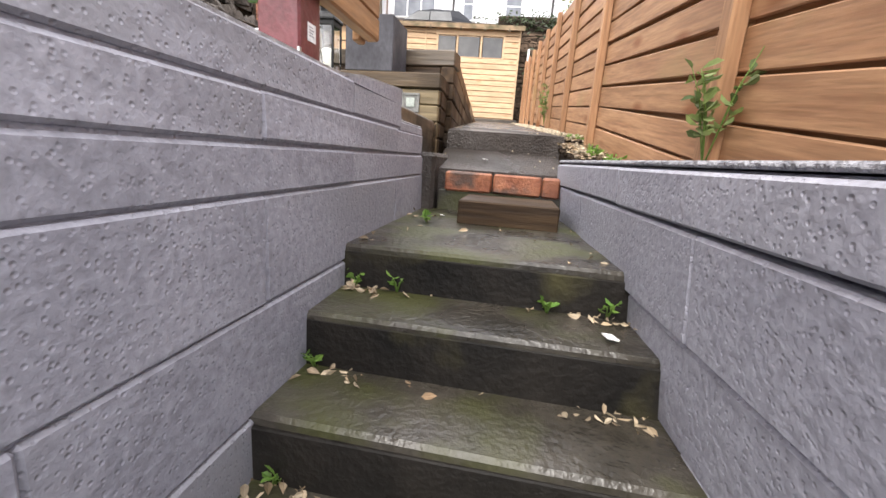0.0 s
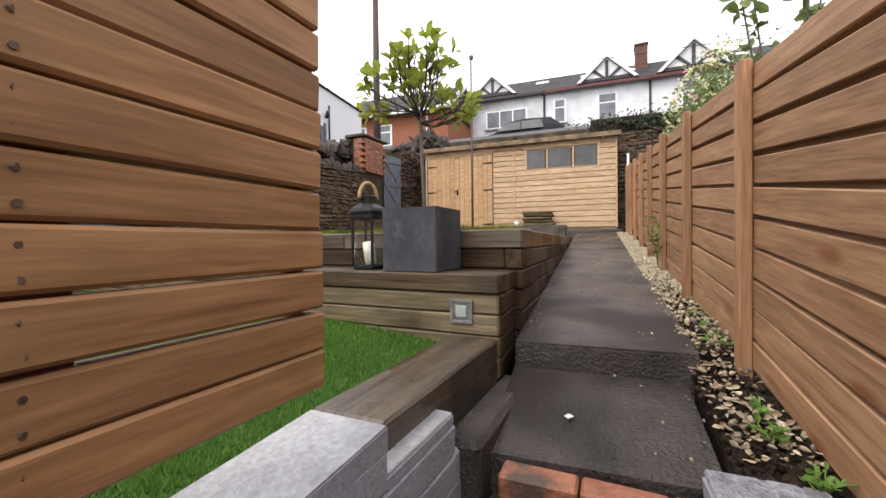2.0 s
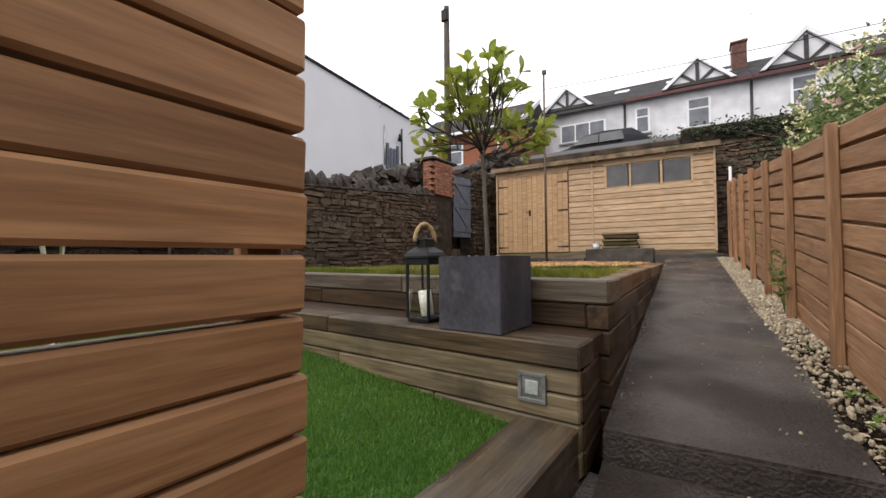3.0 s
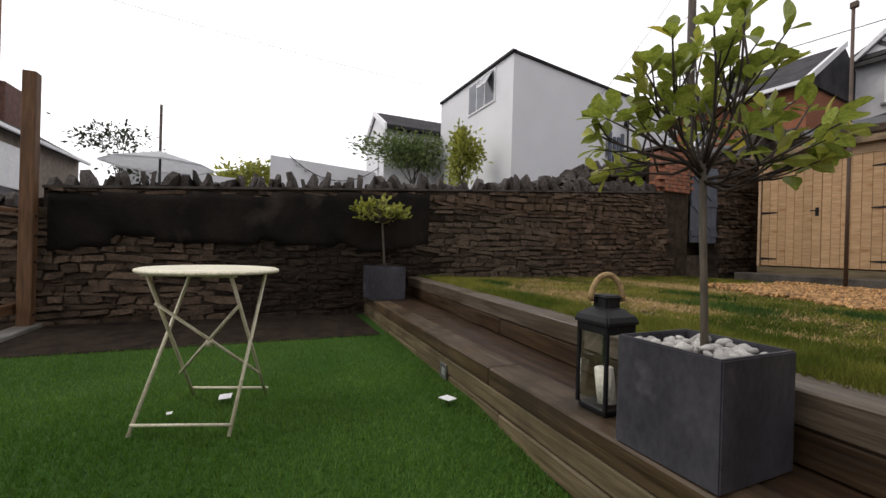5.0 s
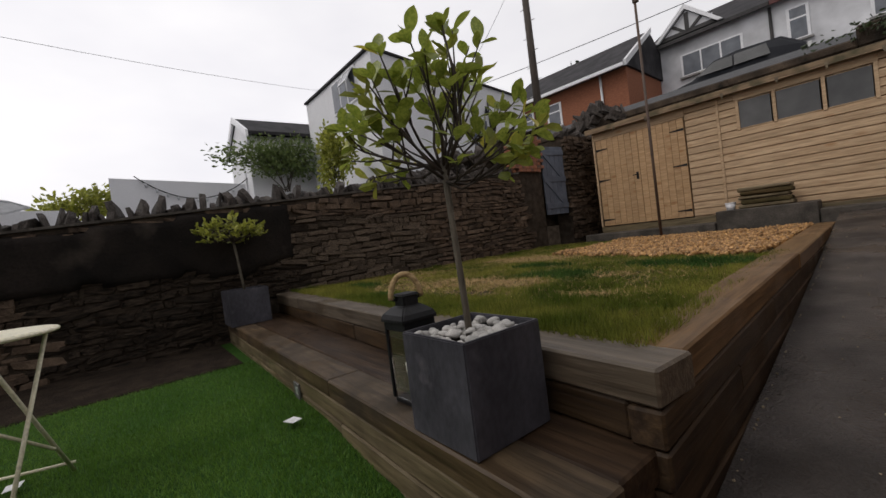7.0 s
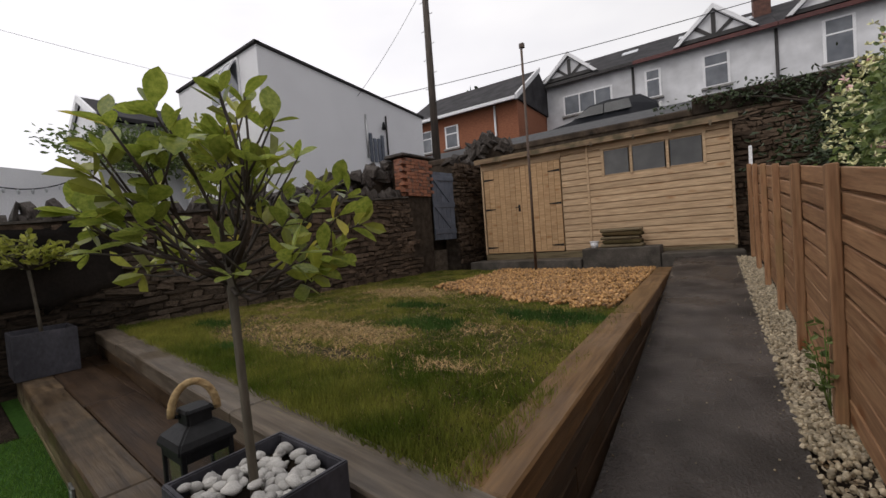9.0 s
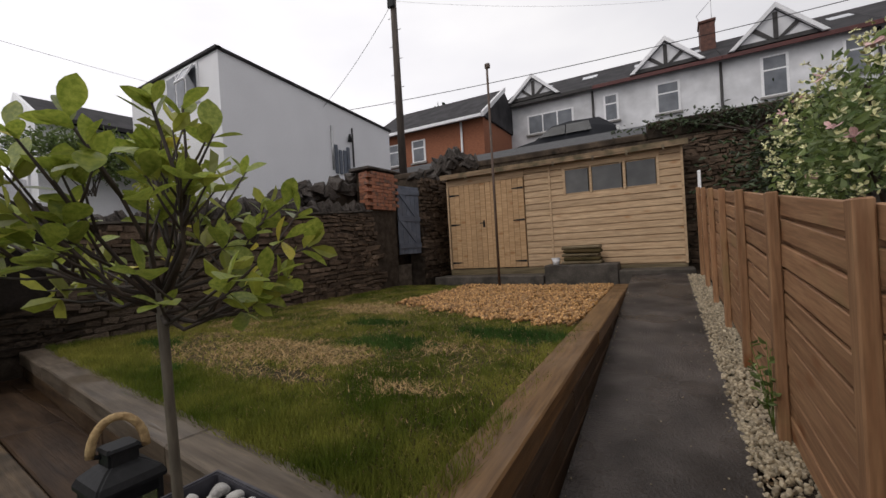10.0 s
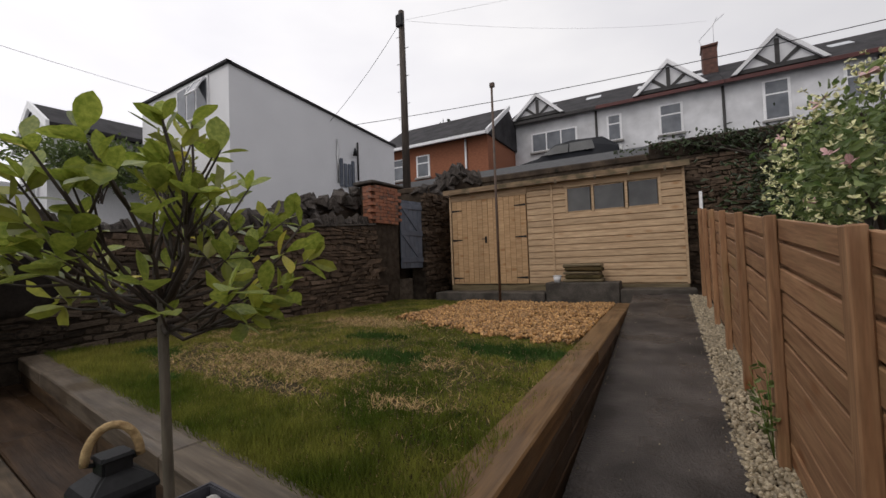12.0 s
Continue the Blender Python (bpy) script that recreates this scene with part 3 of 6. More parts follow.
# Top course toned as lit; rows below have shade and damp in their colour.
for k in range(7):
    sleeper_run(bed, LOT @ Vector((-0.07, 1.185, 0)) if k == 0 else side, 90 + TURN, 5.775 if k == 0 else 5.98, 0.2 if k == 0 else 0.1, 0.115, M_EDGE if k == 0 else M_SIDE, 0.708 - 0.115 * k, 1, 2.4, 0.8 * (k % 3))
low = LOT @ Vector((-0.116, 0.655, 0))
# Bench end rows: dark from shade in the colour together with damp.
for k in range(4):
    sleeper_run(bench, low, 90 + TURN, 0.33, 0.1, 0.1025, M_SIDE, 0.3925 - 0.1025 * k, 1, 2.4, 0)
turf_edge = thing("turf_edging", "wet timber sleeper edging the artificial lawn", "edging", kind="structure")
board(turf_edge, "sleeper", (0.98, 0.245, 0.3), M_WETEDGE, pose(-0.297, 0.115, 0.137, 0, 0, 90.6), 0.01, 0.003)

# ---- wooden fence beside the path ----
fence = thing("fence", "stained timber fence of horizontal boards with gaps", "fence")
F_U = 0.885
POSTS = [-2.3, -0.78, 0.755, 1.87, 2.9, 3.85, 4.77, 5.68, 6.55, 7.3]


def fence_top(v):
    return 1.395 + 0.108 * v


def fence_low(v):
    return 0.085 + 0.165 * v if v < 0.76 else 0.21 + 0.125 * (v - 0.76)


for v in POSTS:
    t0, t1 = fence_low(v) - 0.12, fence_top(v) + 0.008
    board(fence, "post", (t1 - t0, 0.065, 0.05), M_FENCE, lot(F_U, v, (t0 + t1) / 2) @ pose(0, 0, 0, 0, -90, 0), 0.006)
for a, b in zip(POSTS, POSTS[1:]):
    za, zb = fence_low(a), fence_low(b)
    ha, hb = fence_top(a) - za, fence_top(b) - zb
    n_b = 10
    ln = math.hypot(b - a, (zb - za + fence_top(b) - fence_top(a)) / 2) + 0.01
    for k in range(n_b):
        f = (k + 0.5) / n_b
        z0, z1 = za + ha * f, zb + hb * f
        hgt = min(ha, hb) / n_b - (0.009 + 0.0016 * k)
        board(fence, "board", (round(ln, 2), 0.02, round(hgt, 3)), M_FENCE,
              lot(F_U + 0.036 + random.uniform(-0.003, 0.003), (a + b) / 2, (z0 + z1) / 2) @ pose(0, 0, 0, 0, -math.degrees(math.atan((z1 - z0) / (b - a))), 90) @ pose(0, 0, 0, random.uniform(-2, 2), random.uniform(-0.35, 0.35), 0), 0.004)
for a, b in zip(POSTS, POSTS[1:]):
    for k in range(9):
        f = (k + 1) / 10
        z0 = fence_low(a) + (fence_top(a) - fence_low(a)) * f
        z1 = fence_low(b) + (fence_top(b) - fence_low(b)) * f
        board(fence, "back_board", (round(math.hypot(b - a, z1 - z0), 2), 0.016, 0.075), M_FENCE,
              lot(F_U + 0.068, (a + b) / 2, (z0 + z1) / 2) @ pose(0, 0, 0, 0, -math.degrees(math.atan((z1 - z0) / (b - a))), 90), 0.004)
part("end_post", box((-0.02, -0.02, -0.5), (0.02, 0.02, 0.5), 0.004), M_UPVC, fence, "white metal end post", lot(F_U + 0.03, 7.4, 1.95))

# ---- screen beside the steps, on a steel post ----
screen = thing("privacy_screen", "stained timber slat screen on maroon steel post", "screen")
for k in range(23):
    z = 0.452 + k * 0.0805
    y0 = -0.588 - random.uniform(0, 0.006)
    board(screen, "slat", (1.9, 0.046, 0.0735), M_SCREEN, pose(-0.191 + random.uniform(-0.003, 0.003), y0 - 0.95, z + 0.038, 0, 0, 90) @ pose(0, 0, 0, random.uniform(-1.2, 1.2), random.uniform(-0.25, 0.25), 0), 0.006, 0.002)
for y in (-0.625, -2.4):
    board(screen, "batten", (1.95, 0.06, 0.03), M_SCREEN, pose(-0.23, y, 1.42, 0, -90, 0), 0.006)
for k in range(23):
    for y in (-1.045, -2.36):
        for dz in (0.018, 0.055):
            part("screw", tube([(-0.1695, y + random.uniform(-0.004, 0.004), 0.452 + k * 0.0805 + dz), (-0.1665, y, 0.452 + k * 0.0805 + dz)], 0.0045, 6, False), M_RUST, screen)
post = part("steel_post", box((-0.31, -1.1, 0.27), (-0.192, -0.99, 2.2), 0.006), M_MAROON, screen, "maroon primed steel post")
part("base_plate", box((-0.33, -1.17, 0.262), (-0.15, -0.92, 0.278), 0.003), M_ROUGHTOP, post, "paint-splashed steel base plate")
for x, y in ((-0.165, -1.15), (-0.165, -0.94), (-0.315, -1.15), (-0.315, -0.94)):
    bm = bmesh.new()
    add_tube(bm, [(x, y, 0.276), (x, y, 0.288)], 0.011, 6)
    add_tube(bm, [(x, y, 0.288), (x, y, 0.3)], 0.006, 6)
    part("anchor_bolt", bm, M_ZINC, post)
for z in (0.345, 0.425):
    part("side_bolt", tube([(-0.335, -1.09, z), (-0.308, -1.09, z)], 0.011, 6, False), M_ZINC, post)
lab = part("paper_label", box((-0.1915, -1.062, 0.338), (-0.1905, -1.02, 0.382), 0, None, 0.0), M_LABEL, post, "torn white paper label")
for k in range(4):
    part("print_bar", box((-0.1904, -1.056, 0.35 + k * 0.007), (-0.19, -1.03 - 0.006 * (k % 2), 0.353 + k * 0.007)), M_GREYINK, lab)

# ---- stone wall along the garden ----
def wall_top(y):
    return 1.86 + 0.075 * y if y > -2.35 else 1.5


def rubble(parent, face_x, y0, y1, low, high, part_lo, part_hi, label, m0=Matrix.Identity(4), tall=1.9, sooty=-99):
    """Rough courses of flat stones on a wall face; those in one stretch are pieces, the rest one joined part."""
    variants = []
    for i in range(7):
        bm = bmesh.new()
        bmesh.ops.create_cube(bm, size=1.0)
        bmesh.ops.subdivide_edges(bm, edges=[e for e in bm.edges if abs((e.verts[0].co - e.verts[1].co).y) > 0.5], cuts=1)
        for v in bm.verts:
            v.co += Vector([random.uniform(-0.13, 0.13) for _ in range(3)])
        bmesh.ops.bevel(bm, geom=bm.edges[:], offset=0.06, segments=1, affect="EDGES")
        me = bpy.data.meshes.new("stone")
        bm.to_mesh(me)
        bm.free()
        me.materials.append(M_STONE)
        variants.append(me)
    dark = []
    for me in variants:
        me = me.copy()
        me.materials[0] = M_STONED
        dark.append(me)
    joined_v, joined_f, count = [], [], 0
    z = 0.0
    base = {i: np.array([v.co[:] for v in me.vertices]) for i, me in enumerate(variants)}
    polys = {i: [tuple(p.vertices) for p in me.polygons] for i, me in enumerate(variants)}
    while z < tall:
        h = random.uniform(0.035, 0.1)
        y = y0 + random.uniform(0, 0.1)
        while y < y1:
            w = random.choice((random.uniform(0.07, 0.18), random.uniform(0.15, 0.42)))
            zz = z + low(y) + 0.02 * math.sin(y * 3 + z * 9)
            if zz + h < high(y):
                i = random.randrange(7)
                hh = h * random.uniform(0.75, 1.08)
                m = pose(face_x + random.uniform(-0.02, 0.008), y + w / 2, zz + h / 2, random.uniform(-8, 8), random.uniform(-6, 6), random.uniform(-5, 5))
                m = m0 @ m @ Matrix.Diagonal((0.1, w * 0.96, hh, 1))
                if part_lo < y < part_hi and count < 300:
                    piece("stone", (dark if y < sooty + 0.35 * math.sin(z * 9) else variants)[i], parent, m)
                    count += 1
                else:
                    mm = np.array(m)
                    p = base[i] @ mm[:3, :3].T + mm[:3, 3]
                    o = len(joined_v)
                    joined_v.extend(map(tuple, p))
                    joined_f.extend(tuple(o + k for k in f) for f in polys[i])
            y += w
        z += h + 0.006
    if joined_v:
        me = bpy.data.meshes.new("stonework")
        me.from_pydata(joined_v, [], joined_f)
        me.materials.append(M_STONEJ)
        ob = new("stonework", me)
        ob.parent = parent
        tagged(ob, label, "", "", "stuff")


stone_wall = thing("wall_west", "old dark rubble stone wall with upright slate coping", "wall", kind="structure")
part("core", prism([(-6.5, -1.6), (6.0, -1.6), (6.0, 2.28), (-2.35, 1.68), (-2.35, 1.48), (-6.5, 1.48)], 0.382, "x", -5.25), M_MORTAR, stone_wall)
bm = bmesh.new()
cells = {}
for i in range(72):
    for j in range(18):
        yc, zc = -2.32 + i * 0.057, 1.0 + j * 0.057
        rag = noise.noise(Vector((yc * 1.6, zc * 1.6, 5.0))) * 0.16 + noise.noise(Vector((yc * 6, zc * 6, 2.0))) * 0.07
        if zc > 1.13 + rag and zc < 1.83 + 0.075 * yc and yc < 1.45 + rag * 1.6:
            cells[(i, j)] = 1
grid_v = {}


def render_vert(i, j):
    if (i, j) not in grid_v:
        inside = all((i - a, j - b) in cells for a in (0, 1) for b in (0, 1))
        yc, zc = -2.35 + i * 0.057, 0.972 + j * 0.057
        grid_v[(i, j)] = bm.verts.new(((-4.808 if inside else -4.9) + 0.012 * noise.noise(Vector((yc * 3, zc * 3, 1.0))), yc, zc))
    return grid_v[(i, j)]


for i, j in cells:
    f = bm.faces.new((render_vert(i, j), render_vert(i + 1, j), render_vert(i + 1, j + 1), render_vert(i, j + 1)))
    f.smooth = True
part("dark_render", bm, M_RENDERD, stone_wall, "black weathered render patch")


rubble(stone_wall, -4.88, -6.4, 6.0, lambda y: 0.33 if y < 1.0 else 0.78, wall_top, -1.0, 3.6, "flat dark rubble stones in rough courses", sooty=1.25)

# ---- jagged upright coping stones ----
cop = []
for i in range(8):
    bm = prism([(-0.5, 0), (0.5, 0), (0.45 - random.uniform(0, 0.2), 0.6), (random.uniform(-0.2, 0.3), 1.0), (-0.4 + random.uniform(0, 0.2), 0.55 + random.uniform(0, 0.3))], 1.0, "y", -0.5)
    for v in bm.verts:
        v.co += Vector([random.uniform(-0.09, 0.09) for _ in range(3)])
    bmesh.ops.bevel(bm, geom=bm.edges[:], offset=0.06, segments=1, affect="EDGES")
    me = bpy.data.meshes.new("coping_stone")
    bm.to_mesh(me)
    bm.free()
    me.materials.append(M_SLATE)
    cop.append(me)
part("capping_bed", prism([(-2.35, 1.665), (6.0, 2.29), (6.0, 2.315), (-2.35, 1.69)], 0.44, "x", -5.27), M_CAP, stone_wall, "grey mortar bed under the coping")
y = -6.3
while y < 6.0:
    th = random.uniform(0.035, 0.085)
    h = random.choice((random.uniform(0.08, 0.15), random.uniform(0.14, 0.26))) + (0.04 if y > 2.5 else 0)
    piece("coping_stone", random.choice(cop), stone_wall, pose(-5.05 + random.uniform(-0.03, 0.03), y, wall_top(y) - 0.015, random.uniform(-24, 24), random.uniform(-12, 12), random.uniform(-22, 22)) @ Matrix.Diagonal((random.uniform(0.2, 0.32), th, h, 1)))
    y += th * random.uniform(0.95, 1.6)

# taller rubble bank behind the wall towards the gate
bank = thing("rubble_bank", "rough bank of dark rubble behind the stone wall", "stone bank", kind="structure")
part("core", prism([(3.0, 1.2), (10.0, 1.2), (10.0, 3.1), (5.9, 2.75), (4.7, 2.5), (3.2, 2.1)], 0.5, "x", -5.85), M_MORTAR, bank)
for k in range(110):
    y = random.uniform(3.0, 6.2)
    h = random.uniform(0.1, 0.25)
    zt = 2.05 + (y - 3.0) * 0.27 + random.uniform(-0.2, 0.06)
    piece("coping_stone", random.choice(cop), bank, pose(-5.4 + random.uniform(-0.2, 0.15), y, zt, random.uniform(-25, 25), random.uniform(-25, 25), random.uniform(0, 180)) @ Matrix.Diagonal((0.3, random.uniform(0.08, 0.2), h, 1)))

# brick pier, gate and the wall beyond
pier = thing("brick_pier", "weathered orange brick pier on a stone base", "pier", kind="structure")
part("core", box((-5.25, 6.02, 0.6), (-4.88, 6.72, 3.08), 0.01), M_MORTAR, pier)
me_pb = box_mesh("brick", (0.215, 0.1, 0.062), M_BRICK, 0.006, 0.003)
for r in range(11):
    for c in range(4):
        yy = 6.0 + c * 0.222 - (0.11 if r % 2 else 0)
        if yy + 0.2 < 6.78:
            piece("brick", me_pb, pier, pose(-4.87, yy + 0.11, 2.36 + r * 0.066, 0, 0, 90))
    piece("brick", me_pb, pier, pose(-5.0, 6.0, 2.36 + r * 0.066))
part("cap", box((-5.32, 5.9, 3.08), (-4.8, 6.85, 3.14), 0.015, None, 0.008), M_SLATE, pier)

gate = thing("gate", "slate-blue boarded garden gate with diagonal braces", "gate", pose(-4.9, 6.8, 1.44, 0, 0, 84))
for k in range(5):
    part("board", box((k * 0.13 + 0.002, -0.012, 0), (k * 0.13 + 0.128, 0.012, 1.42), 0.003), M_GATE, gate)
for z in (0.12, 0.68, 1.24):
    part("ledge", box((0, -0.034, z), (0.65, -0.013, z + 0.11), 0.004), M_GATE, gate)
for z0, z1 in ((0.23, 0.68), (0.79, 1.24)):
    part("brace", prism([(0.48, z0), (0.6, z0), (0.16, z1), (0.04, z1)], 0.02, "y", -0.034), M_GATE, gate)

back_wall = thing("wall_behind_gate", "dark rubble stone wall beside the gate", "wall", kind="structure")
part("core", box((-5.2, 7.55, -1.0), (-4.84, 10.3, 3.15)), M_MORTAR, back_wall)
rubble(back_wall, -4.83, 7.5, 10.0, lambda y: 0.9, lambda y: 3.15, 99, 99, "dark rubble stones", Matrix.Identity(4), 2.3)
for k in range(26):
    piece("coping_stone", random.choice(cop), back_wall, pose(-5.0 + random.uniform(-0.15, 0.15), 7.55 + k * 0.1, 3.1, random.uniform(-30, 30), random.uniform(-20, 20), random.uniform(0, 180)) @ Matrix.Diagonal((0.3, 0.15, random.uniform(0.1, 0.3), 1)))

# ---- heap of dark slabs behind the gate wall ----
heap = thing("slate_heap", "heap of dark broken slates behind the shed", "stone heap")
hbase = LOT @ Vector((-4.4, 10.15, 3.5))
part("earth", tube([hbase - Vector((0, 0, 0.5)), hbase + Vector((0, 0, 0.1)), hbase + Vector((0, 0, 0.5))], [0.9, 0.7, 0.15], 9), M_SOIL, heap)
for k in range(70):
    a, r = random.uniform(0, 6.28), random.uniform(0, 0.85)
    piece("slab", random.choice(cop), heap, Matrix.Translation(hbase + Vector((r * math.cos(a), r * math.sin(a), 0.5 - 0.65 * r + random.uniform(-0.15, 0.1)))) @ pose(0, 0, 0, random.uniform(-70, 70), random.uniform(-50, 50), random.uniform(0, 180)) @ Matrix.Diagonal((0.4, 0.07, random.uniform(0.2, 0.45), 1)))

# ---- retaining wall to the street ----
ret = thing("wall_street", "tall dark stone retaining wall below the street", "wall", LOT.copy(), "", "structure")
part("core", box((-6.5, 10.02, -1.6), (9.0, 10.5, 3.55)), M_MORTAR, ret)
rubble(ret, 0.0, -1.2, 9.0, lambda y: 0.9, lambda y: 3.55, 99, 99, "dark retaining wall stones", Matrix.Translation((0, 10.02, 0)) @ pose(0, 0, 0, 0, 0, -90), 2.7)
part("parapet", box((0.2, 10.0, 3.55), (9.0, 10.35, 3.92), 0.03, None, 0.01), M_STONED, ret)
part("parapet", box((-6.5, 10.0, 3.55), (0.2, 10.35, 3.72), 0.03, None, 0.01), M_STONED, ret)


# ---- shed ----
shed = thing("shed", "new pale timber garden shed with double doors", "shed", lot(-3.65, 8.06, 1.04))
SW, SD, SH = 4.4, 1.75, 1.97
part("floor", box((0, 0, -0.12), (SW, SD, 0.0), 0.005), M_SLEEPER, shed)
part("back_wall", box((0, SD - 0.03, 0), (SW, SD, SH + 0.25)), M_SHED, shed)
for x in (0, SW - 0.03):
    part("side_wall", prism([(0.03, 0), (SD - 0.03, 0), (SD - 0.03, SH + 0.25), (0.03, SH)], 0.03, "x", x), M_SHED, shed)
part("inner_front", box((1.72, 0.03, 0.0), (SW - 0.03, 0.05, 1.3)), M_SHED, shed)
me_w = {}
for k in range(16):
    z = 0.02 + k * 0.121
    spans = [(1.72, SW)]
    if 1.33 < z + 0.06 < 1.8:
        spans = [(1.72, 2.47), (4.02, SW)]
    for a, b in spans:
        key = round(b - a, 2)
        if key not in me_w:
            bm = prism([(0.03, 0), (0.022, 0.118), (0.004, 0.1), (0, 0.006)], b - a, "x", -(b - a) / 2)
            me = bpy.data.meshes.new("cladding_board")
            bm.to_mesh(me)
            bm.free()
            me.materials.append(M_SHED)
            me_w[key] = me
        piece("cladding_board", me_w[key], shed, pose((a + b) / 2, 0, z))
for x in (2.19, 0.0, SW - 0.035):
    part("cover_strip", box((x, -0.016, 0), (x + 0.04, 0.002, SH), 0.003), M_SHED, shed)
for d, (a, b) in enumerate(((0.06, 0.885), (0.89, 1.7))):
    door = part("door", box((a, 0.002, 0.02), (b, 0.02, 1.78)), M_SHEDDOOR, shed, "golden boarded door leaf")
    nb = 7
    for k in range(nb):
        w = (b - a) / nb
        part("door_board", box((a + k * w + 0.002, -0.014, 0.02), (a + (k + 1) * w - 0.002, 0.003, 1.78), 0.003), M_SHEDDOOR, door)
    for z in (0.14, 0.95, 1.58):
        if d == 0:
            o = [(a + 0.005, z - 0.022), (a + 0.24, z - 0.008), (a + 0.24, z + 0.008), (a + 0.005, z + 0.022)]
        else:
            o = [(b - 0.24, z - 0.008), (b - 0.005, z - 0.022), (b - 0.005, z + 0.022), (b - 0.24, z + 0.008)]
        part("strap_hinge", prism(o, 0.006, "y", -0.021), M_BLACKMET, door, "black strap hinge")
    if d == 0:
        part("lock_plate", box((b - 0.075, -0.024, 0.86), (b - 0.03, -0.014, 1.0), 0.003), M_BLACKMET, door)
        part("door_handle", tube([(b - 0.05, -0.022, 0.95), (b - 0.05, -0.055, 0.95), (b - 0.13, -0.055, 0.945)], 0.009, 8), M_BLACKMET, door)
part("door_head", box((0.04, -0.012, 1.785), (1.72, 0.02, SH), 0.003), M_SHED, shed)
for a, b in ((2.48, 2.92), (2.97, 3.48), (3.54, 4.01)):
    win = part("window", box((a, 0.004, 1.345), (b, 0.03, 1.36), 0.003), M_SHED, shed)
    part("pane", box((a + 0.012, 0.008, 1.352), (b - 0.012, 0.013, 1.79)), M_SHEDPANE, win, "grey plastic window pane")
    part("head", box((a, 0.004, 1.79), (b, 0.03, 1.8), 0.002), M_SHED, win)
for x in (2.46, 2.93, 3.49, 4.01):
    part("window_strip", box((x, -0.012, 1.33), (x + 0.045, 0.012, 1.82), 0.002), M_SHED, shed)
part("top_rail", box((2.44, -0.014, 1.81), (4.06, 0.012, SH), 0.003), M_SHED, shed)
roof = part("roof", prism([(-0.12, SH + 0.01), (SD + 0.1, SH + 0.3), (SD + 0.1, SH + 0.33), (-0.12, SH + 0.04)], SW + 0.16, "x", -0.08), M_FELT, shed, "sloping mossy felt roof")
part("fascia", box((-0.08, -0.14, SH - 0.045), (SW + 0.08, -0.12, SH + 0.055), 0.003, None, 0.002), M_FASCIA, roof, "weathered timber fascia")
for x in (0.5, 1.1, 2.3, 3.0, 3.55, 4.1):
    part("felt_drip", prism([(x, SH + 0.0), (x + 0.05, SH + 0.0), (x + 0.035, SH - 0.1), (x + 0.012, SH - 0.07)], 0.004, "y", -0.146), M_FELT, roof)
tagged(part("shed_base", box((-3.7, 7.95, 0.4), (0.8, 9.9, 0.915), 0.01), M_SLEEPER, None, "", LOT.copy()), "dark timber bearers under the shed", "base", "", "structure")
s_step = part("shed_step", box((-1.5, 7.55, 0.4), (-0.27, 8.0, 1.1), 0.012, None, 0.006), M_DARKCONC, None, "", LOT.copy())
tagged(s_step, "dark concrete step in front of the shed", "step")
tagged(part("shed_kerb", box((-3.75, 7.5, 0.4), (-1.51, 8.0, 0.93), 0.012, None, 0.006), M_DARKCONC, None, "", LOT.copy()), "low concrete kerb in front of the shed doors", "kerb", "", "structure")
tagged(part("shed_slab", box((-0.26, 7.5, 0.4), (0.82, 8.0, 0.985), 0.012, None, 0.006), M_DARKCONC, None, "", LOT.copy()), "concrete slab at the end of the path", "slab", "", "structure")
pile = thing("turf_pile", "stack of rolled turf strips on the shed step", "turf stack", lot(-0.86, 7.78, 1.1))
for k in range(5):
    part("turf_strip", box((-0.34 + 0.03 * (k % 2), -0.16, 0.065 * k), (0.33 - 0.02 * (k % 3), 0.14, 0.065 * k + 0.06), 0.018, None, 0.012), M_LAWNSOIL if k % 2 else M_SLEEPER, pile)
tub = thing("plastic_tub", "small white plastic tub on the shed step", "tub", lot(-1.32, 7.72, 1.1))
part("body", tube([(0, 0, 0), (0, 0, 0.11)], [0.055, 0.075], 14), M_UPVC, tub)
part("rim", tube([(0, 0, 0.108), (0, 0, 0.122)], [0.08, 0.08], 14), M_UPVC, tub)
tp = thing("thin_pole", "thin rusty steel pole standing in the lawn", "pole", pose(-2.58, 6.555, 0.8))
part("shaft", tube([(0, 0, 0), (0, 0.0, 1.6), (0.0, 0, 3.72)], [0.024, 0.022, 0.02], 8), M_RUST, tp)
part("hook", box((-0.03, -0.03, 3.7), (0.05, 0.03, 3.78), 0.006), M_RUST, tp)

# ---- planters with laurel standards ----
LEAF = []
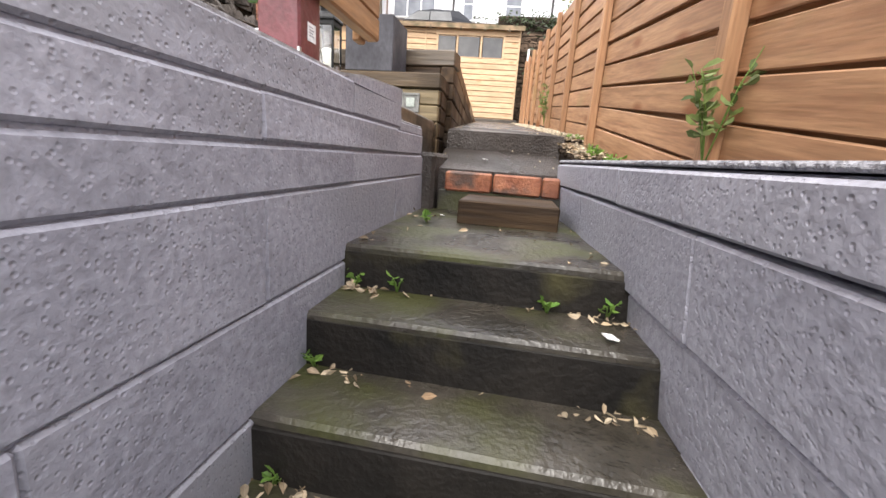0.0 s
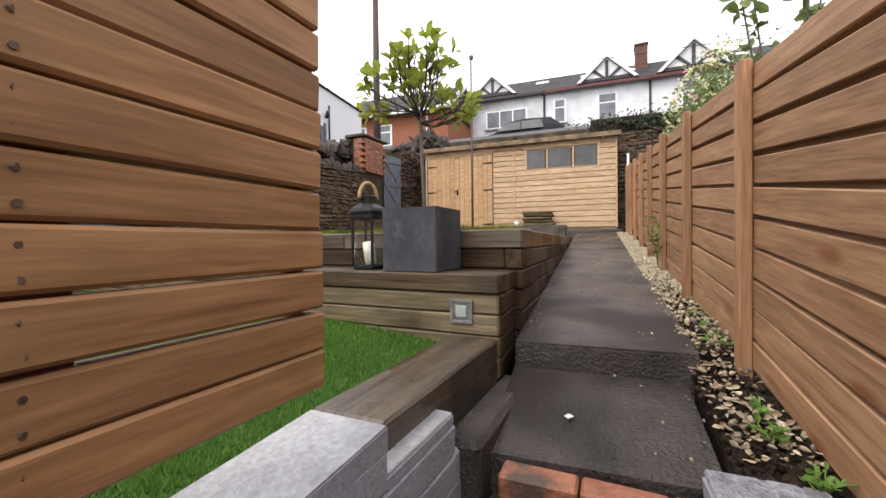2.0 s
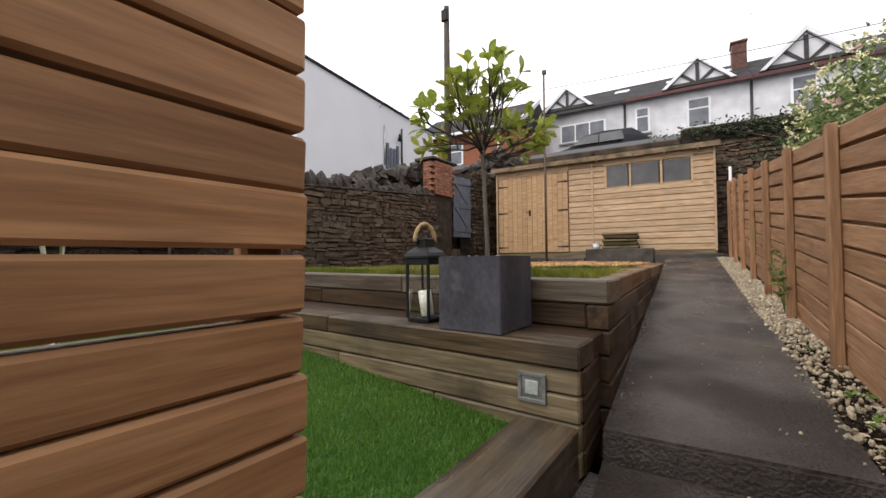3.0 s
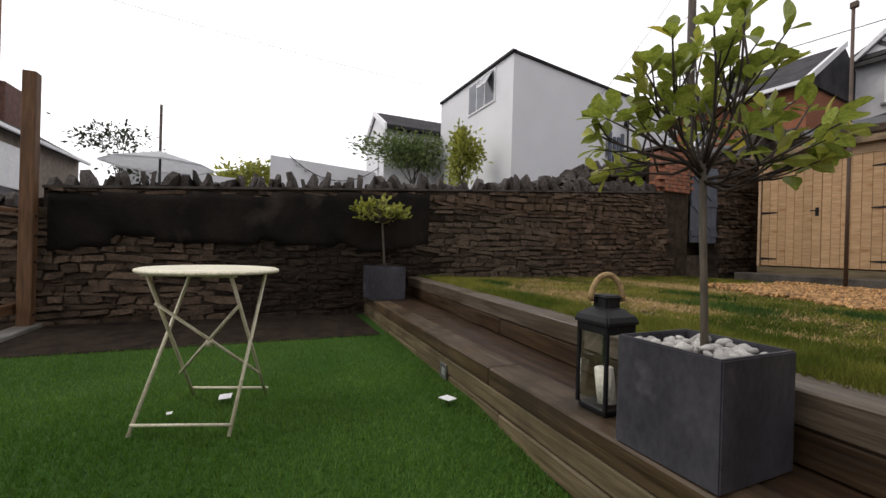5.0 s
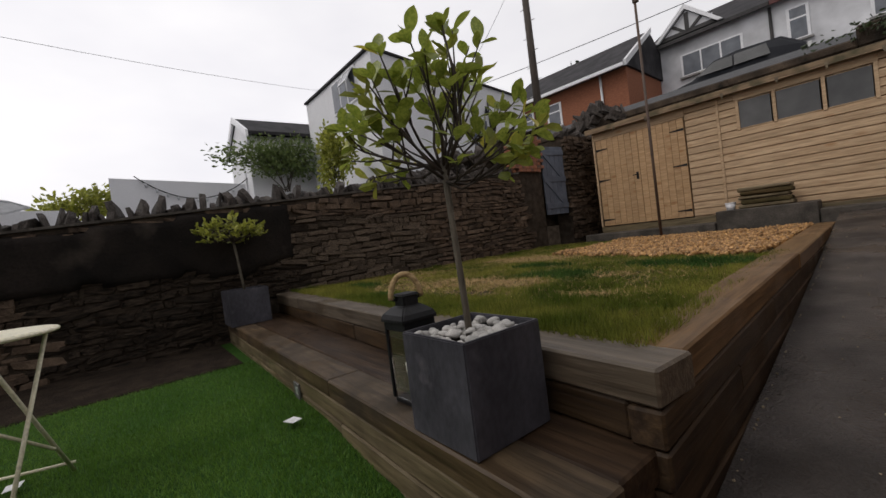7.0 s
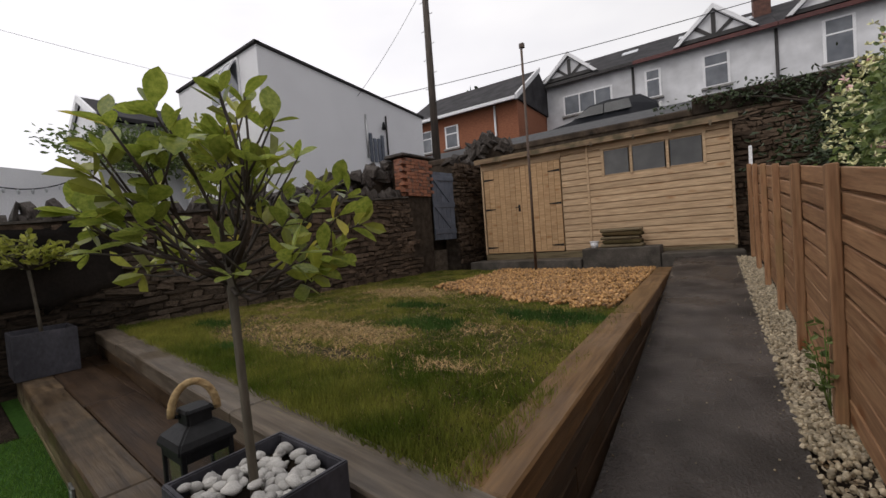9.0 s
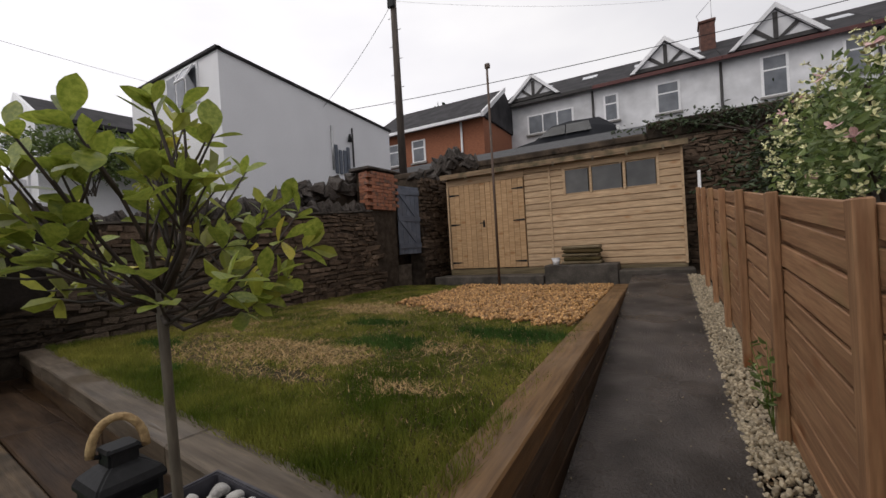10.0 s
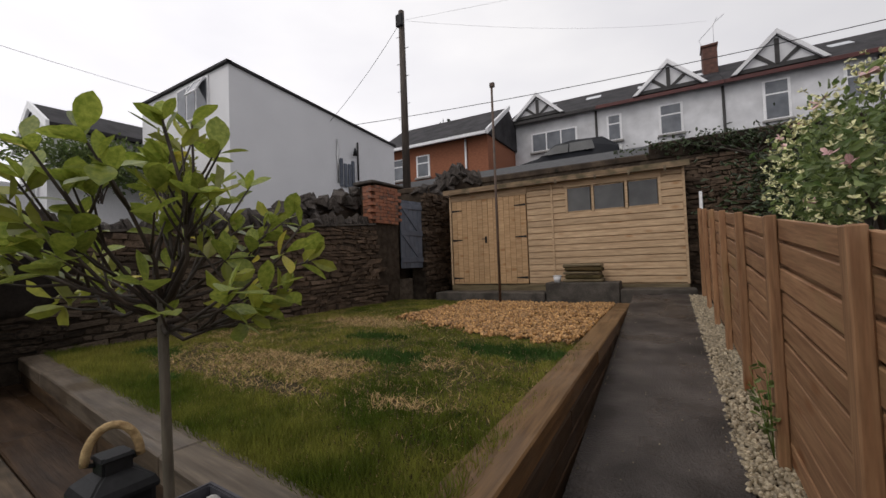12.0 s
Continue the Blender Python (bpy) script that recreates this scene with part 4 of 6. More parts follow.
for i in range(6):
    bm = bmesh.new()
    nseg, L_, W_ = 7, 1.0, random.uniform(0.5, 0.62)
    curl, fold = random.uniform(-0.4, 0.15), random.uniform(0.1, 0.35)
    mid, lft, rgt = [], [], []
    for k in range(nseg + 1):
        f = k / nseg
        w = W_ * 0.5 * math.sin(math.pi * f ** 1.3) ** 0.75 if 0 < k < nseg else 0.01
        zc = curl * f * f * 0.5
        mid.append(bm.verts.new((f, 0, zc)))
        lft.append(bm.verts.new((f, w, zc + fold * w)))
        rgt.append(bm.verts.new((f, -w, zc + fold * w)))
    for k in range(nseg):
        bm.faces.new((mid[k], mid[k + 1], lft[k + 1], lft[k]))
        bm.faces.new((rgt[k], rgt[k + 1], mid[k + 1], mid[k]))
    for f in bm.faces:
        f.smooth = True
    me = bpy.data.meshes.new("leaf")
    bm.to_mesh(me)
    bm.free()
    me.materials.append(M_LEAFY if i == 5 else M_LEAF)
    LEAF.append(me)


def leaf_quad(p, d, size, verts, faces):
    """One small folded leaf for joined foliage."""
    d = d.normalized()
    s = d.cross(Vector((random.uniform(-1, 1), random.uniform(-1, 1), random.uniform(-1, 1)))).normalized()
    o = len(verts)
    up = d.cross(s) * size * 0.12
    for q in (p, p + d * size * 0.4 + s * size * 0.2 + up, p + d * size * 0.75 + s * size * 0.22 + up, p + d * size,
              p + d * size * 0.75 - s * size * 0.22 + up, p + d * size * 0.4 - s * size * 0.2 + up):
        verts.append(tuple(q))
    faces += [(o, o + 1, o + 2, o + 3), (o, o + 3, o + 4, o + 5)]


def planter(name, label, m, size, height):
    p = thing(name, label, "planter", m)
    h, t = size / 2, 0.022
    bm = bmesh.new()
    add_box(bm, (-h, -h, 0), (h, h, height))
    top = [f for f in bm.faces if f.normal.z > 0.9]
    bmesh.ops.inset_region(bm, faces=top, thickness=t)
    low_f = bmesh.ops.extrude_face_region(bm, geom=top)
    bmesh.ops.translate(bm, vec=(0, 0, -height * 0.45), verts=[g for g in low_f["geom"] if isinstance(g, bmesh.types.BMVert)])
    bmesh.ops.delete(bm, geom=top, context="FACES")
    bmesh.ops.bevel(bm, geom=[e for e in bm.edges if e.is_manifold and e.calc_face_angle(0) > 0.5], offset=0.004, segments=2, affect="EDGES")
    part("body", bm, M_PLANTER, p)
    part("soil", box((-h + t, -h + t, height * 0.5), (h - t, h - t, height - 0.045), 0.004), M_SOIL, p)
    return p


def standard_tree(name, label, m, stem, crown_r, crown_h, boughs, leaves, leaf_size, lean=(0, 0)):
    """A clipped standard: a bare stem, many thin boughs, and a loose open crown of leaves."""
    tr = thing(name, label, "tree", m)
    part("trunk", tube([(0, 0, 0), (lean[0] * 0.3, lean[1] * 0.3, stem * 0.33), (lean[0] * 0.7, lean[1] * 0.6, stem * 0.66), (lean[0], lean[1], stem)], [0.014, 0.0128, 0.012, 0.013], 8), M_BARK, tr)
    bm = bmesh.new()
    tips = []
    for k in range(boughs):
        a, el = 2.4 * k + random.uniform(-0.3, 0.3), math.radians(random.choice((random.uniform(-6, 32), random.uniform(15, 80))))
        r = random.uniform(0.72, 1.0)
        p0 = Vector((lean[0], lean[1], stem - random.uniform(0, 0.05)))
        end = p0 + Vector((math.cos(a) * math.cos(el) * crown_r * r, math.sin(a) * math.cos(el) * crown_r * r, math.sin(el) * crown_h * r + 0.02))
        q = p0.lerp(end, 0.5) + Vector((random.uniform(-1, 1), random.uniform(-1, 1), random.uniform(-0.2, 0.9))) * crown_r * 0.12
        add_tube(bm, [p0, q, end], [0.0085, 0.006, 0.003], 5)
        tips += [(end, end - q), (q.lerp(end, 0.55), end - q)]
        for j in range(3):
            s = q.lerp(end, random.uniform(0.0, 0.8))
            e = s + Vector((random.uniform(-1, 1), random.uniform(-1, 1), random.uniform(-0.15, 0.55))).normalized() * crown_r * random.uniform(0.2, 0.4)
            add_tube(bm, [s, s.lerp(e, 0.5) + Vector((0, 0, 0.008)), e], [0.0048, 0.0036, 0.002], 4)
            tips.append((e, e - s))
    part("branchwork", bm, M_TWIG, tr)
    verts, faces, n = [], [], 0
    while n < leaves:
        p, d = tips[n % len(tips)] if n < len(tips) * 2 else random.choice(tips)
        if p.z < stem - 0.07:
            p = Vector((p.x, p.y, stem - 0.05))
        d = d.normalized() + Vector((random.uniform(-1, 1), random.uniform(-1, 1), random.uniform(-0.15, 0.85))) * 1.1
        leaf_quad(p - d * random.uniform(0, 0.05), d, leaf_size * random.uniform(0.6, 1.3), verts, faces)
        n += 1
    if verts:
        me = bpy.data.meshes.new("leaves")
        me.from_pydata(verts, [], faces)
        me.materials.append(M_LEAFJ)
        ob = new("leaves", me)
        ob.parent = tr
        ob["kind"] = "stuff"
    return tr


planter("square_planter", "square slate-grey planter on the sleeper bench", pose(-0.67, 0.784, 0.595), 0.328, 0.342)
pebbles = thing("planter_pebbles", "pale grey pebbles topping the planter", "pebbles", pose(-0.67, 0.784, 0.595))
PEB = []
for i in range(5):
    bm = bmesh.new()
    bmesh.ops.create_icosphere(bm, subdivisions=2, radius=0.5)
    for v in bm.verts:
        v.co += v.co.normalized() * noise.noise(v.co * 2.0 + Vector((i * 7.3, 0, 0))) * 0.22
    for f in bm.faces:
        f.smooth = True
    me = bpy.data.meshes.new("pebble")
    bm.to_mesh(me)
    bm.free()
    me.materials.append(M_PEBBLE)
    PEB.append(me)
for k in range(95):
    s = random.uniform(0.028, 0.052)
    piece("pebble", random.choice(PEB), pebbles, pose(random.uniform(-0.13, 0.13), random.uniform(-0.13, 0.13), 0.302 + random.uniform(0, 0.03), random.uniform(-20, 20), random.uniform(-20, 20), random.uniform(0, 360)) @ Matrix.Diagonal((s, s * 0.8, s * 0.6, 1)))


def rosette_tree(name, label, m, stem, crown_r, crown_h, boughs, leaf_size, lean):
    """An open standard: dark forking boughs, and whorls of leaves at their ends."""
    tr = thing(name, label, "tree", m)
    part("trunk", tube([(0, 0, 0), (lean[0] * 0.3, lean[1] * 0.3, stem * 0.33), (lean[0] * 0.7, lean[1] * 0.6, stem * 0.66), (lean[0], lean[1], stem + 0.02)], [0.012, 0.011, 0.0105, 0.0115], 8), M_BARK, tr)
    fork = Vector((lean[0], lean[1], stem))
    tips, count, verts, faces = [], 0, [], []
    for k in range(boughs):
        a = 2.4 * k + random.uniform(-0.25, 0.25)
        el = math.radians(4 + 74 * ((k * 0.7549) % 1.0) + random.uniform(-6, 6))
        out = Vector((math.cos(a) * math.cos(el) * crown_r, math.sin(a) * math.cos(el) * crown_r, math.sin(el) * crown_h))
        end = fork + out * random.uniform(0.78, 1.0)
        p0 = fork + Vector((0, 0, random.uniform(-0.05, 0.02)))
        bend = Vector((random.uniform(-1, 1), random.uniform(-1, 1), random.uniform(-1.2, 0.2))) * crown_r * 0.16
        q1, q2 = p0.lerp(end, 0.35) + bend, p0.lerp(end, 0.7) + bend * 0.8
        bm = bmesh.new()
        add_tube(bm, [p0, q1, q2, end], [0.006, 0.0046, 0.0036, 0.0022], 6)
        tips.append((end, end - q2))
        for j in range(4):
            s0 = q1.lerp(q2, random.uniform(0.0, 1.0))
            way = (out.normalized() + Vector((random.uniform(-1, 1), random.uniform(-1, 1), random.uniform(-0.4, 0.8))) * 0.9).normalized()
            e = s0 + way * crown_r * random.uniform(0.25, 0.48)
            add_tube(bm, [s0, s0.lerp(e, 0.5) + Vector((0, 0, -0.006)), e], [0.0036, 0.0028, 0.0018], 5)
            tips.append((e, way))
        for f in bm.faces:
            f.smooth = True
        part("bough", bm, M_TWIG, tr)
    random.shuffle(tips)
    for p, d in tips:
        d = d.normalized()
        side_v = d.orthogonal().normalized()
        n = random.choice((3, 4, 4))
        spin = random.uniform(0, 6.3)
        for j in range(n):
            rim_v = Matrix.Rotation(spin + j * 2 * math.pi / n + random.uniform(-0.4, 0.4), 3, d) @ side_v
            w = d * random.uniform(0.35, 1.1) + rim_v * 0.85 + Vector((0, 0, random.uniform(-0.1, 0.3)))
            sc = leaf_size * random.uniform(0.65, 1.2)
            if count >= 300:
                leaf_quad(p - d * random.uniform(0, 0.03), w, sc, verts, faces)
                continue
            me = LEAF[5] if random.random() < 0.035 else LEAF[random.randrange(5)]
            piece("leaf", me, tr, Matrix.Translation(p - d * random.uniform(0, 0.03)) @ w.to_track_quat("X", "Z").to_matrix().to_4x4() @ pose(0, 0, 0, random.uniform(-35, 35), 0, 0) @ Matrix.Diagonal((sc, sc, sc, 1)))
            count += 1
    if verts:
        me = bpy.data.meshes.new("leaves")
        me.from_pydata(verts, [], faces)
        me.materials.append(M_LEAFJ)
        ob = new("leaves", me)
        ob.parent = tr
        ob["kind"] = "stuff"
    return tr


random.seed(12)
rosette_tree("laurel_tree", "small laurel standard tree with glossy green leaves", pose(-0.645, 0.765, 0.86), 0.6, 0.345, 0.49, 22, 0.07, (-0.02, -0.005))
planter("square_planter", "square slate-grey planter beside the stone wall", pose(-4.5, 0.86, 0.595), 0.4, 0.375)
random.seed(5)
standard_tree("laurel_tree", "small yellow-green standard tree beside stone wall", pose(-4.48, 0.86, 0.92), 0.6, 0.38, 0.3, 26, 620, 0.068, (-0.04, -0.04))

# ---- lantern ----
lan = thing("lantern", "black metal lantern with rope handle and candle", "lantern", pose(-1.04, 0.782, 0.596, 0, 0, 2))
lw, lh = 0.068, 0.335
part("base", box((-lw, -lw, 0.0), (lw, lw, 0.022), 0.004), M_BLACKMET, lan)
for sx in (-1, 1):
    for sy in (-1, 1):
        part("corner_post", box((sx * lw - 0.007, sy * lw - 0.007, 0.02), (sx * lw + 0.007, sy * lw + 0.007, lh), 0.002), M_BLACKMET, lan)
for a in range(4):
    g = part("glass_pane", box((-lw + 0.01, -lw + 0.001, 0.024), (lw - 0.01, -lw + 0.004, lh - 0.03)), M_GLASS, lan, "", pose(0, 0, 0, 0, 0, 90 * a))
    g.visible_shadow = False
    part("top_bar", box((-lw, -lw - 0.006, lh - 0.035), (lw, -lw + 0.008, lh), 0.003), M_BLACKMET, lan, "", pose(0, 0, 0, 0, 0, 90 * a))
bm = bmesh.new()
rings = []
for z, r in ((lh, 0.084), (lh + 0.012, 0.084), (lh + 0.03, 0.076), (lh + 0.052, 0.05), (lh + 0.06, 0.036), (lh + 0.095, 0.036), (lh + 0.098, 0.041), (lh + 0.106, 0.036)):
    rings.append([bm.verts.new((sx * r, sy * r, z)) for sx, sy in ((-1, -1), (1, -1), (1, 1), (-1, 1))])
for a, b in zip(rings, rings[1:]):
    for k in range(4):
        bm.faces.new((a[k], a[(k + 1) % 4], b[(k + 1) % 4], b[k]))
bm.faces.new(list(reversed(rings[0])))
bm.faces.new(rings[-1])
bmesh.ops.bevel(bm, geom=[e for e in bm.edges if abs(e.verts[0].co.z - e.verts[1].co.z) > 0.005], offset=0.006, segments=2, affect="EDGES")
part("hood", bm, M_BLACKMET, lan)
hd = part("rope_handle", tube([(0.062 * math.cos(a), 0, lh + 0.085 + 0.098 * math.sin(a)) for a in [math.pi * k / 14 for k in range(15)]], 0.0115, 8), M_ROPE, lan, "thick natural rope handle", pose(0, 0, 0, 0, 0, 66))
for s in (-1, 1):
    part("handle_pin", tube([(s * 0.034, 0, lh + 0.08), (s * 0.066, 0, lh + 0.088)], 0.006, 6), M_BLACKMET, hd)
candle = thing("candle", "ivory pillar candle inside the lantern", "candle", pose(-1.025, 0.782, 0.624, 0, -9, 0))
part("wax", tube([(0, 0, 0), (0, 0, 0.13), (0, 0, 0.136)], [0.034, 0.034, 0.028], 16), M_CANDLE, candle)
part("wick", tube([(0, 0, 0.134), (0.002, 0, 0.148)], 0.0015, 5), M_BLACKMET, candle)

# ---- folding table ----
TC = Vector((-2.114, -0.666, 0.365))
tbl = thing("bistro_table", "cream metal folding bistro table on the lawn", "table", Matrix.Translation(TC) @ pose(0, 0, 0, 0, 0, 71))
bm = bmesh.new()
add_tube(bm, [(0, 0, 0.695), (0, 0, 0.702), (0, 0, 0.708)], [0.292, 0.298, 0.29], 48)
part("tabletop", bm, M_CREAM, tbl, "round cream enamelled top")
part("rim", tube([(0.297 * math.cos(a), 0.297 * math.sin(a), 0.697) for a in [2 * math.pi * k / 48 for k in range(49)]], 0.009, 6), M_CREAM, tbl)
for s in (-1, 1):
    for e in (-1, 1):
        part("leg", tube([(s * (0.205 if e < 0 else 0.19), e * 0.247, 0.0), (s * (0.19 if e < 0 else 0.175), -e * 0.2, 0.69)], 0.0085, 8), M_CREAM, tbl)
for e in (-1, 1):
    part("foot_rail", tube([(-0.205, e * 0.232, 0.045), (0.205, e * 0.232, 0.045)], 0.007, 8), M_CREAM, tbl)
    part("top_rail", tube([(-0.2, e * 0.2, 0.685), (0.2, e * 0.2, 0.685)], 0.007, 8), M_CREAM, tbl)
for e in (-1, 1):
    part("cross_brace", tube([(e * 0.185, -0.12, 0.55), (-e * 0.195, 0.12, 0.16)], 0.008, 6), M_CREAM, tbl)
part("centre_plate", tube([(-0.01, 0, 0.345), (0.01, 0, 0.345)], 0.02, 8), M_CREAM, tbl)

# ---- posts of the unfinished fence and kerb ----
for x, top in ((-3.33, 2.68), (-4.73, 2.69)):
    pt = thing("timber_post", "tall square timber post at the terrace edge", "post", pose(x, -2.4, 0.35), "terrace posts")
    board(pt, "shaft", (top - 0.35, 0.1, 0.1), M_POST, pose(0, 0, (top - 0.35) / 2, 0, -90, 0), 0.006)
    for z in (0.14, 0.62, 0.86, 1.04):
        part("bolt", tube([(0.0, 0.048, z), (0.0, 0.06, z)], 0.012, 6, False), M_BLACKMET, pt)
rail = thing("fence_rail", "thin timber rail fixed across the posts", "rail", pose(-3.2, -2.48, 1.43))
board(rail, "bar", (4.4, 0.03, 0.035), M_POST, pose(0, 0, 0))
rail2 = thing("fence_rail", "thick lower timber rail fixed across posts", "rail", pose(-3.2, -2.5, 0.55))
board(rail2, "bar", (4.4, 0.05, 0.09), M_POST, pose(0, 0, 0, 0, 0, 0))
tagged(part("terrace_kerb", box((-4.86, -2.48, 0.2), (-0.36, -2.32, 0.40), 0.012, None, 0.004), M_CONC), "grey concrete kerb at the terrace edge", "kerb", "", "structure")

# ---- recessed step light and scraps on the turf ----
for x, y, w in ((-0.366, 0.614, 0.06), (-2.25, 0.652, 0.05)):
    sl = thing("step_light", "square steel recessed light in the sleeper", "light", pose(x, y, 0.405, 0, 0, -1.2))
    bm = bmesh.new()
    for lo, hi in (((-w, -0.012, -w), (w, 0, -w + 0.016)), ((-w, -0.012, w - 0.016), (w, 0, w)), ((-w, -0.012, -w + 0.016), (-w + 0.016, 0, w - 0.016)), ((w - 0.016, -0.012, -w + 0.016), (w, 0, w - 0.016))):
        add_box(bm, lo, hi, 0.002)
    part("frame", bm, M_PLATE, sl)
    part("inner_plate", box((-w + 0.016, -0.006, -w + 0.016), (w - 0.016, 0, w - 0.016)), M_PLATE, sl)
    part("lens", box((-w * 0.48, -0.012, -w * 0.48), (w * 0.48, -0.006, w * 0.48), 0.003), M_LAMP, sl)
for x, y, r, s in ((-1.84, 0.49, 20, 0.05), (-2.25, -0.6, 5, 0.055), (-2.1, -0.82, 10, 0.022), (-1.35, -0.55, 70, 0.022)):
    sc = part("paper_scrap", prism([(-s, -s * 0.5), (s * 0.8, -s * 0.6), (s, s * 0.4), (-s * 0.7, s * 0.6)], 0.003, "z", 0.0), M_LABEL, None, "", pose(x, y, 0.392 if x < -1.6 else 0.345, 4, -5, r))
    tagged(sc, "small scrap of white paper lying on turf", "paper scrap", "scraps on the turf")


# ---- grass, turf, gravel ----
rng = np.random.default_rng(7)


def blades(x, y, z, height, width, lean, rng_, least=0.2):
    """Single-triangle blades at the given roots."""
    n = len(x)
    a = rng_.uniform(0, 2 * np.pi, n)
    b = rng_.uniform(0, 2 * np.pi, n)
    k = lean * rng_.uniform(least, 1.0, n)
    v = np.empty((n, 3, 3))
    v[:, 0] = np.stack([x - np.cos(a) * width, y - np.sin(a) * width, z], 1)
    v[:, 1] = np.stack([x + np.cos(a) * width, y + np.sin(a) * width, z], 1)
    v[:, 2] = np.stack([x + np.cos(b) * height * k, y + np.sin(b) * height * k, z + height * np.sqrt(np.clip(1 - k * k, 0.02, 1))], 1)
    return v.reshape(-1, 3).tolist(), np.arange(n * 3).reshape(n, 3).tolist()


n_t = 150000
tx, ty = rng.uniform(-3.62, -0.45, n_t), rng.uniform(-2.3, 0.69, n_t)
near = ((tx > -2.6) | (rng.random(n_t) < 0.6)) & (ty < 0.605 + 0.021 * (-0.17 - tx))
tx, ty = tx[near], ty[near]
v_, f_ = blades(tx, ty, np.where(tx > -1.82, 0.225 + (-0.34 - tx) * 0.0878, 0.355), rng.uniform(0.014, 0.032, len(tx)), 0.0022, 0.75, rng)
stuff("artificial_turf", v_, f_, M_TURF, "bright green artificial grass pile", "artificial grass")


def patch(x, y):
    """Where the lawn is bare or dry, from 0 to 1."""
    return np.array([noise.noise(Vector((a * 0.75, b * 0.75, 3.1))) * 0.7 + noise.noise(Vector((a * 2.6, b * 2.6, 9.0))) * 0.45 for a, b in zip(x, y)])


def bed_edge(y):
    return -0.245 - 0.0787 * (y - 0.97)


n_g = 270000
gx, gy = rng.uniform(-4.84, -0.2, n_g), 1.1 + 5.7 * rng.random(n_g) ** 1.35


def gravel_front(x):
    return 3.82 + 0.42 * np.clip(-1.3 - x, 0, 9) + 0.06 * np.sin(x * 9) + 0.05 * np.sin(x * 23)


def blob(cx, cy, rx, ry):
    return np.exp(-(((gx - cx) / rx) ** 2 + ((gy - cy) / ry) ** 2))


keep = (gx < bed_edge(gy)) & ~((gy > gravel_front(gx)) & (gx > -3.05 - 0.03 * gy)) & (gy > 1.13 + 0.065 * (-0.14 - gx))
gx, gy = gx[keep], gy[keep]
p_ = patch(gx, gy)
tuft = np.array([noise.noise(Vector((a * 4.5, b * 4.5, 1.7))) for a, b in zip(gx, gy)])
fine_n = np.array([noise.noise(Vector((a * 13, b * 13, 6.1))) for a, b in zip(gx, gy)])
fray = 0.6 * tuft + 0.45 * p_ + 0.5 * fine_n
straw = 1.5 * blob(-2.3, 2.3, 0.75, 0.27) + 1.2 * blob(-3.3, 4.2, 0.8, 0.35) + 1.0 * blob(-0.95, 2.0, 0.28, 0.14) + 0.8 * blob(-1.35, 2.75, 0.3, 0.16) + 0.7 * blob(-4.2, 2.9, 0.5, 0.3) + fray
bare = 1.4 * blob(-3.1, 1.95, 0.65, 0.26) + 1.1 * blob(-1.9, 1.85, 0.55, 0.16) + 0.7 * blob(-3.7, 2.4, 0.5, 0.25) + fray * 0.8
deep = blob(-1.75, 2.75, 0.4, 0.22) + blob(-0.95, 3.3, 0.55, 0.3) + 0.8 * blob(-2.5, 3.4, 0.4, 0.2) + 0.8 * blob(-3.9, 2.0, 0.4, 0.18) + 0.75 * blob(-2.75, 1.6, 0.18, 0.1) - 0.5 * fray
jit = rng.normal(0, 0.12, len(gx))
is_straw, is_bare, is_deep = straw + jit > 0.5, bare + jit > 0.5, deep + jit > 0.55
thin = rng.random(len(gx))
g_on = ~is_deep & np.where(is_straw, thin < 0.07, np.where(is_bare, thin < 0.08, thin < 0.92))
lush = np.clip(1.0 - (gy - 1.2) / 1.2, 0, 1) * 0.5 + np.clip(tuft, 0, 1) * 0.6
hx, hy = gx[g_on], gy[g_on]
v_, f_ = blades(hx, hy, np.full(len(hx), 0.795), rng.uniform(0.014, 0.034, len(hx)) + lush[g_on] * 0.085, 0.0032, 0.85, rng)
stuff("lawn_grass", v_, f_, M_GRASS, "patchy uneven green lawn grass", "grass")
d_on = is_deep & (thin < 0.8)
v_, f_ = blades(gx[d_on], gy[d_on], np.full(d_on.sum(), 0.795), rng.uniform(0.03, 0.07, d_on.sum()) + np.clip(tuft[d_on], 0, 1) * 0.04, 0.0045, 0.9, rng)
stuff("clover_tufts", v_, f_, M_CLOVER, "dark green clumps of clover in the lawn", "clover")
d_on = (is_straw & (thin > 0.5)) | (is_bare & (thin > 0.86)) | (thin > 0.93)
v_, f_ = blades(gx[d_on], gy[d_on], np.full(d_on.sum(), 0.799), rng.uniform(0.03, 0.085, d_on.sum()), 0.003, 0.99, rng, 0.9)
stuff("dry_grass", v_, f_, M_GRASSDRY, "dry straw-coloured grass in bare patches", "dry grass")


def chips(name, pts, size, material, label, category, flat=0.6):
    """Loose stones: small uneven solids at the given places."""
    base = []
    for i in range(6):
        bm = bmesh.new()
        bmesh.ops.create_icosphere(bm, subdivisions=1, radius=0.5)
        base.append((np.array([(v.co * random.uniform(0.75, 1.2))[:] for v in bm.verts]), np.array([[v.index for v in f.verts] for f in bm.faces])))
        bm.free()
    vs, fs, o = [], [], 0
    for (x, y, z) in pts:
        bv, bf = base[random.randrange(6)]
        e = Euler((random.uniform(0, 6.3), random.uniform(0, 6.3), random.uniform(0, 6.3))).to_matrix()
        s = size * random.uniform(0.55, 1.35)
        q = (bv * np.array((s, s * 0.8, s * flat))) @ np.array(e).T + np.array((x, y, z))
        vs.append(q)
        fs.append(bf + o)
        o += len(bv)
    return stuff(name, np.concatenate(vs).tolist(), np.concatenate(fs).tolist(), material, label, category)


gravel_pts = []
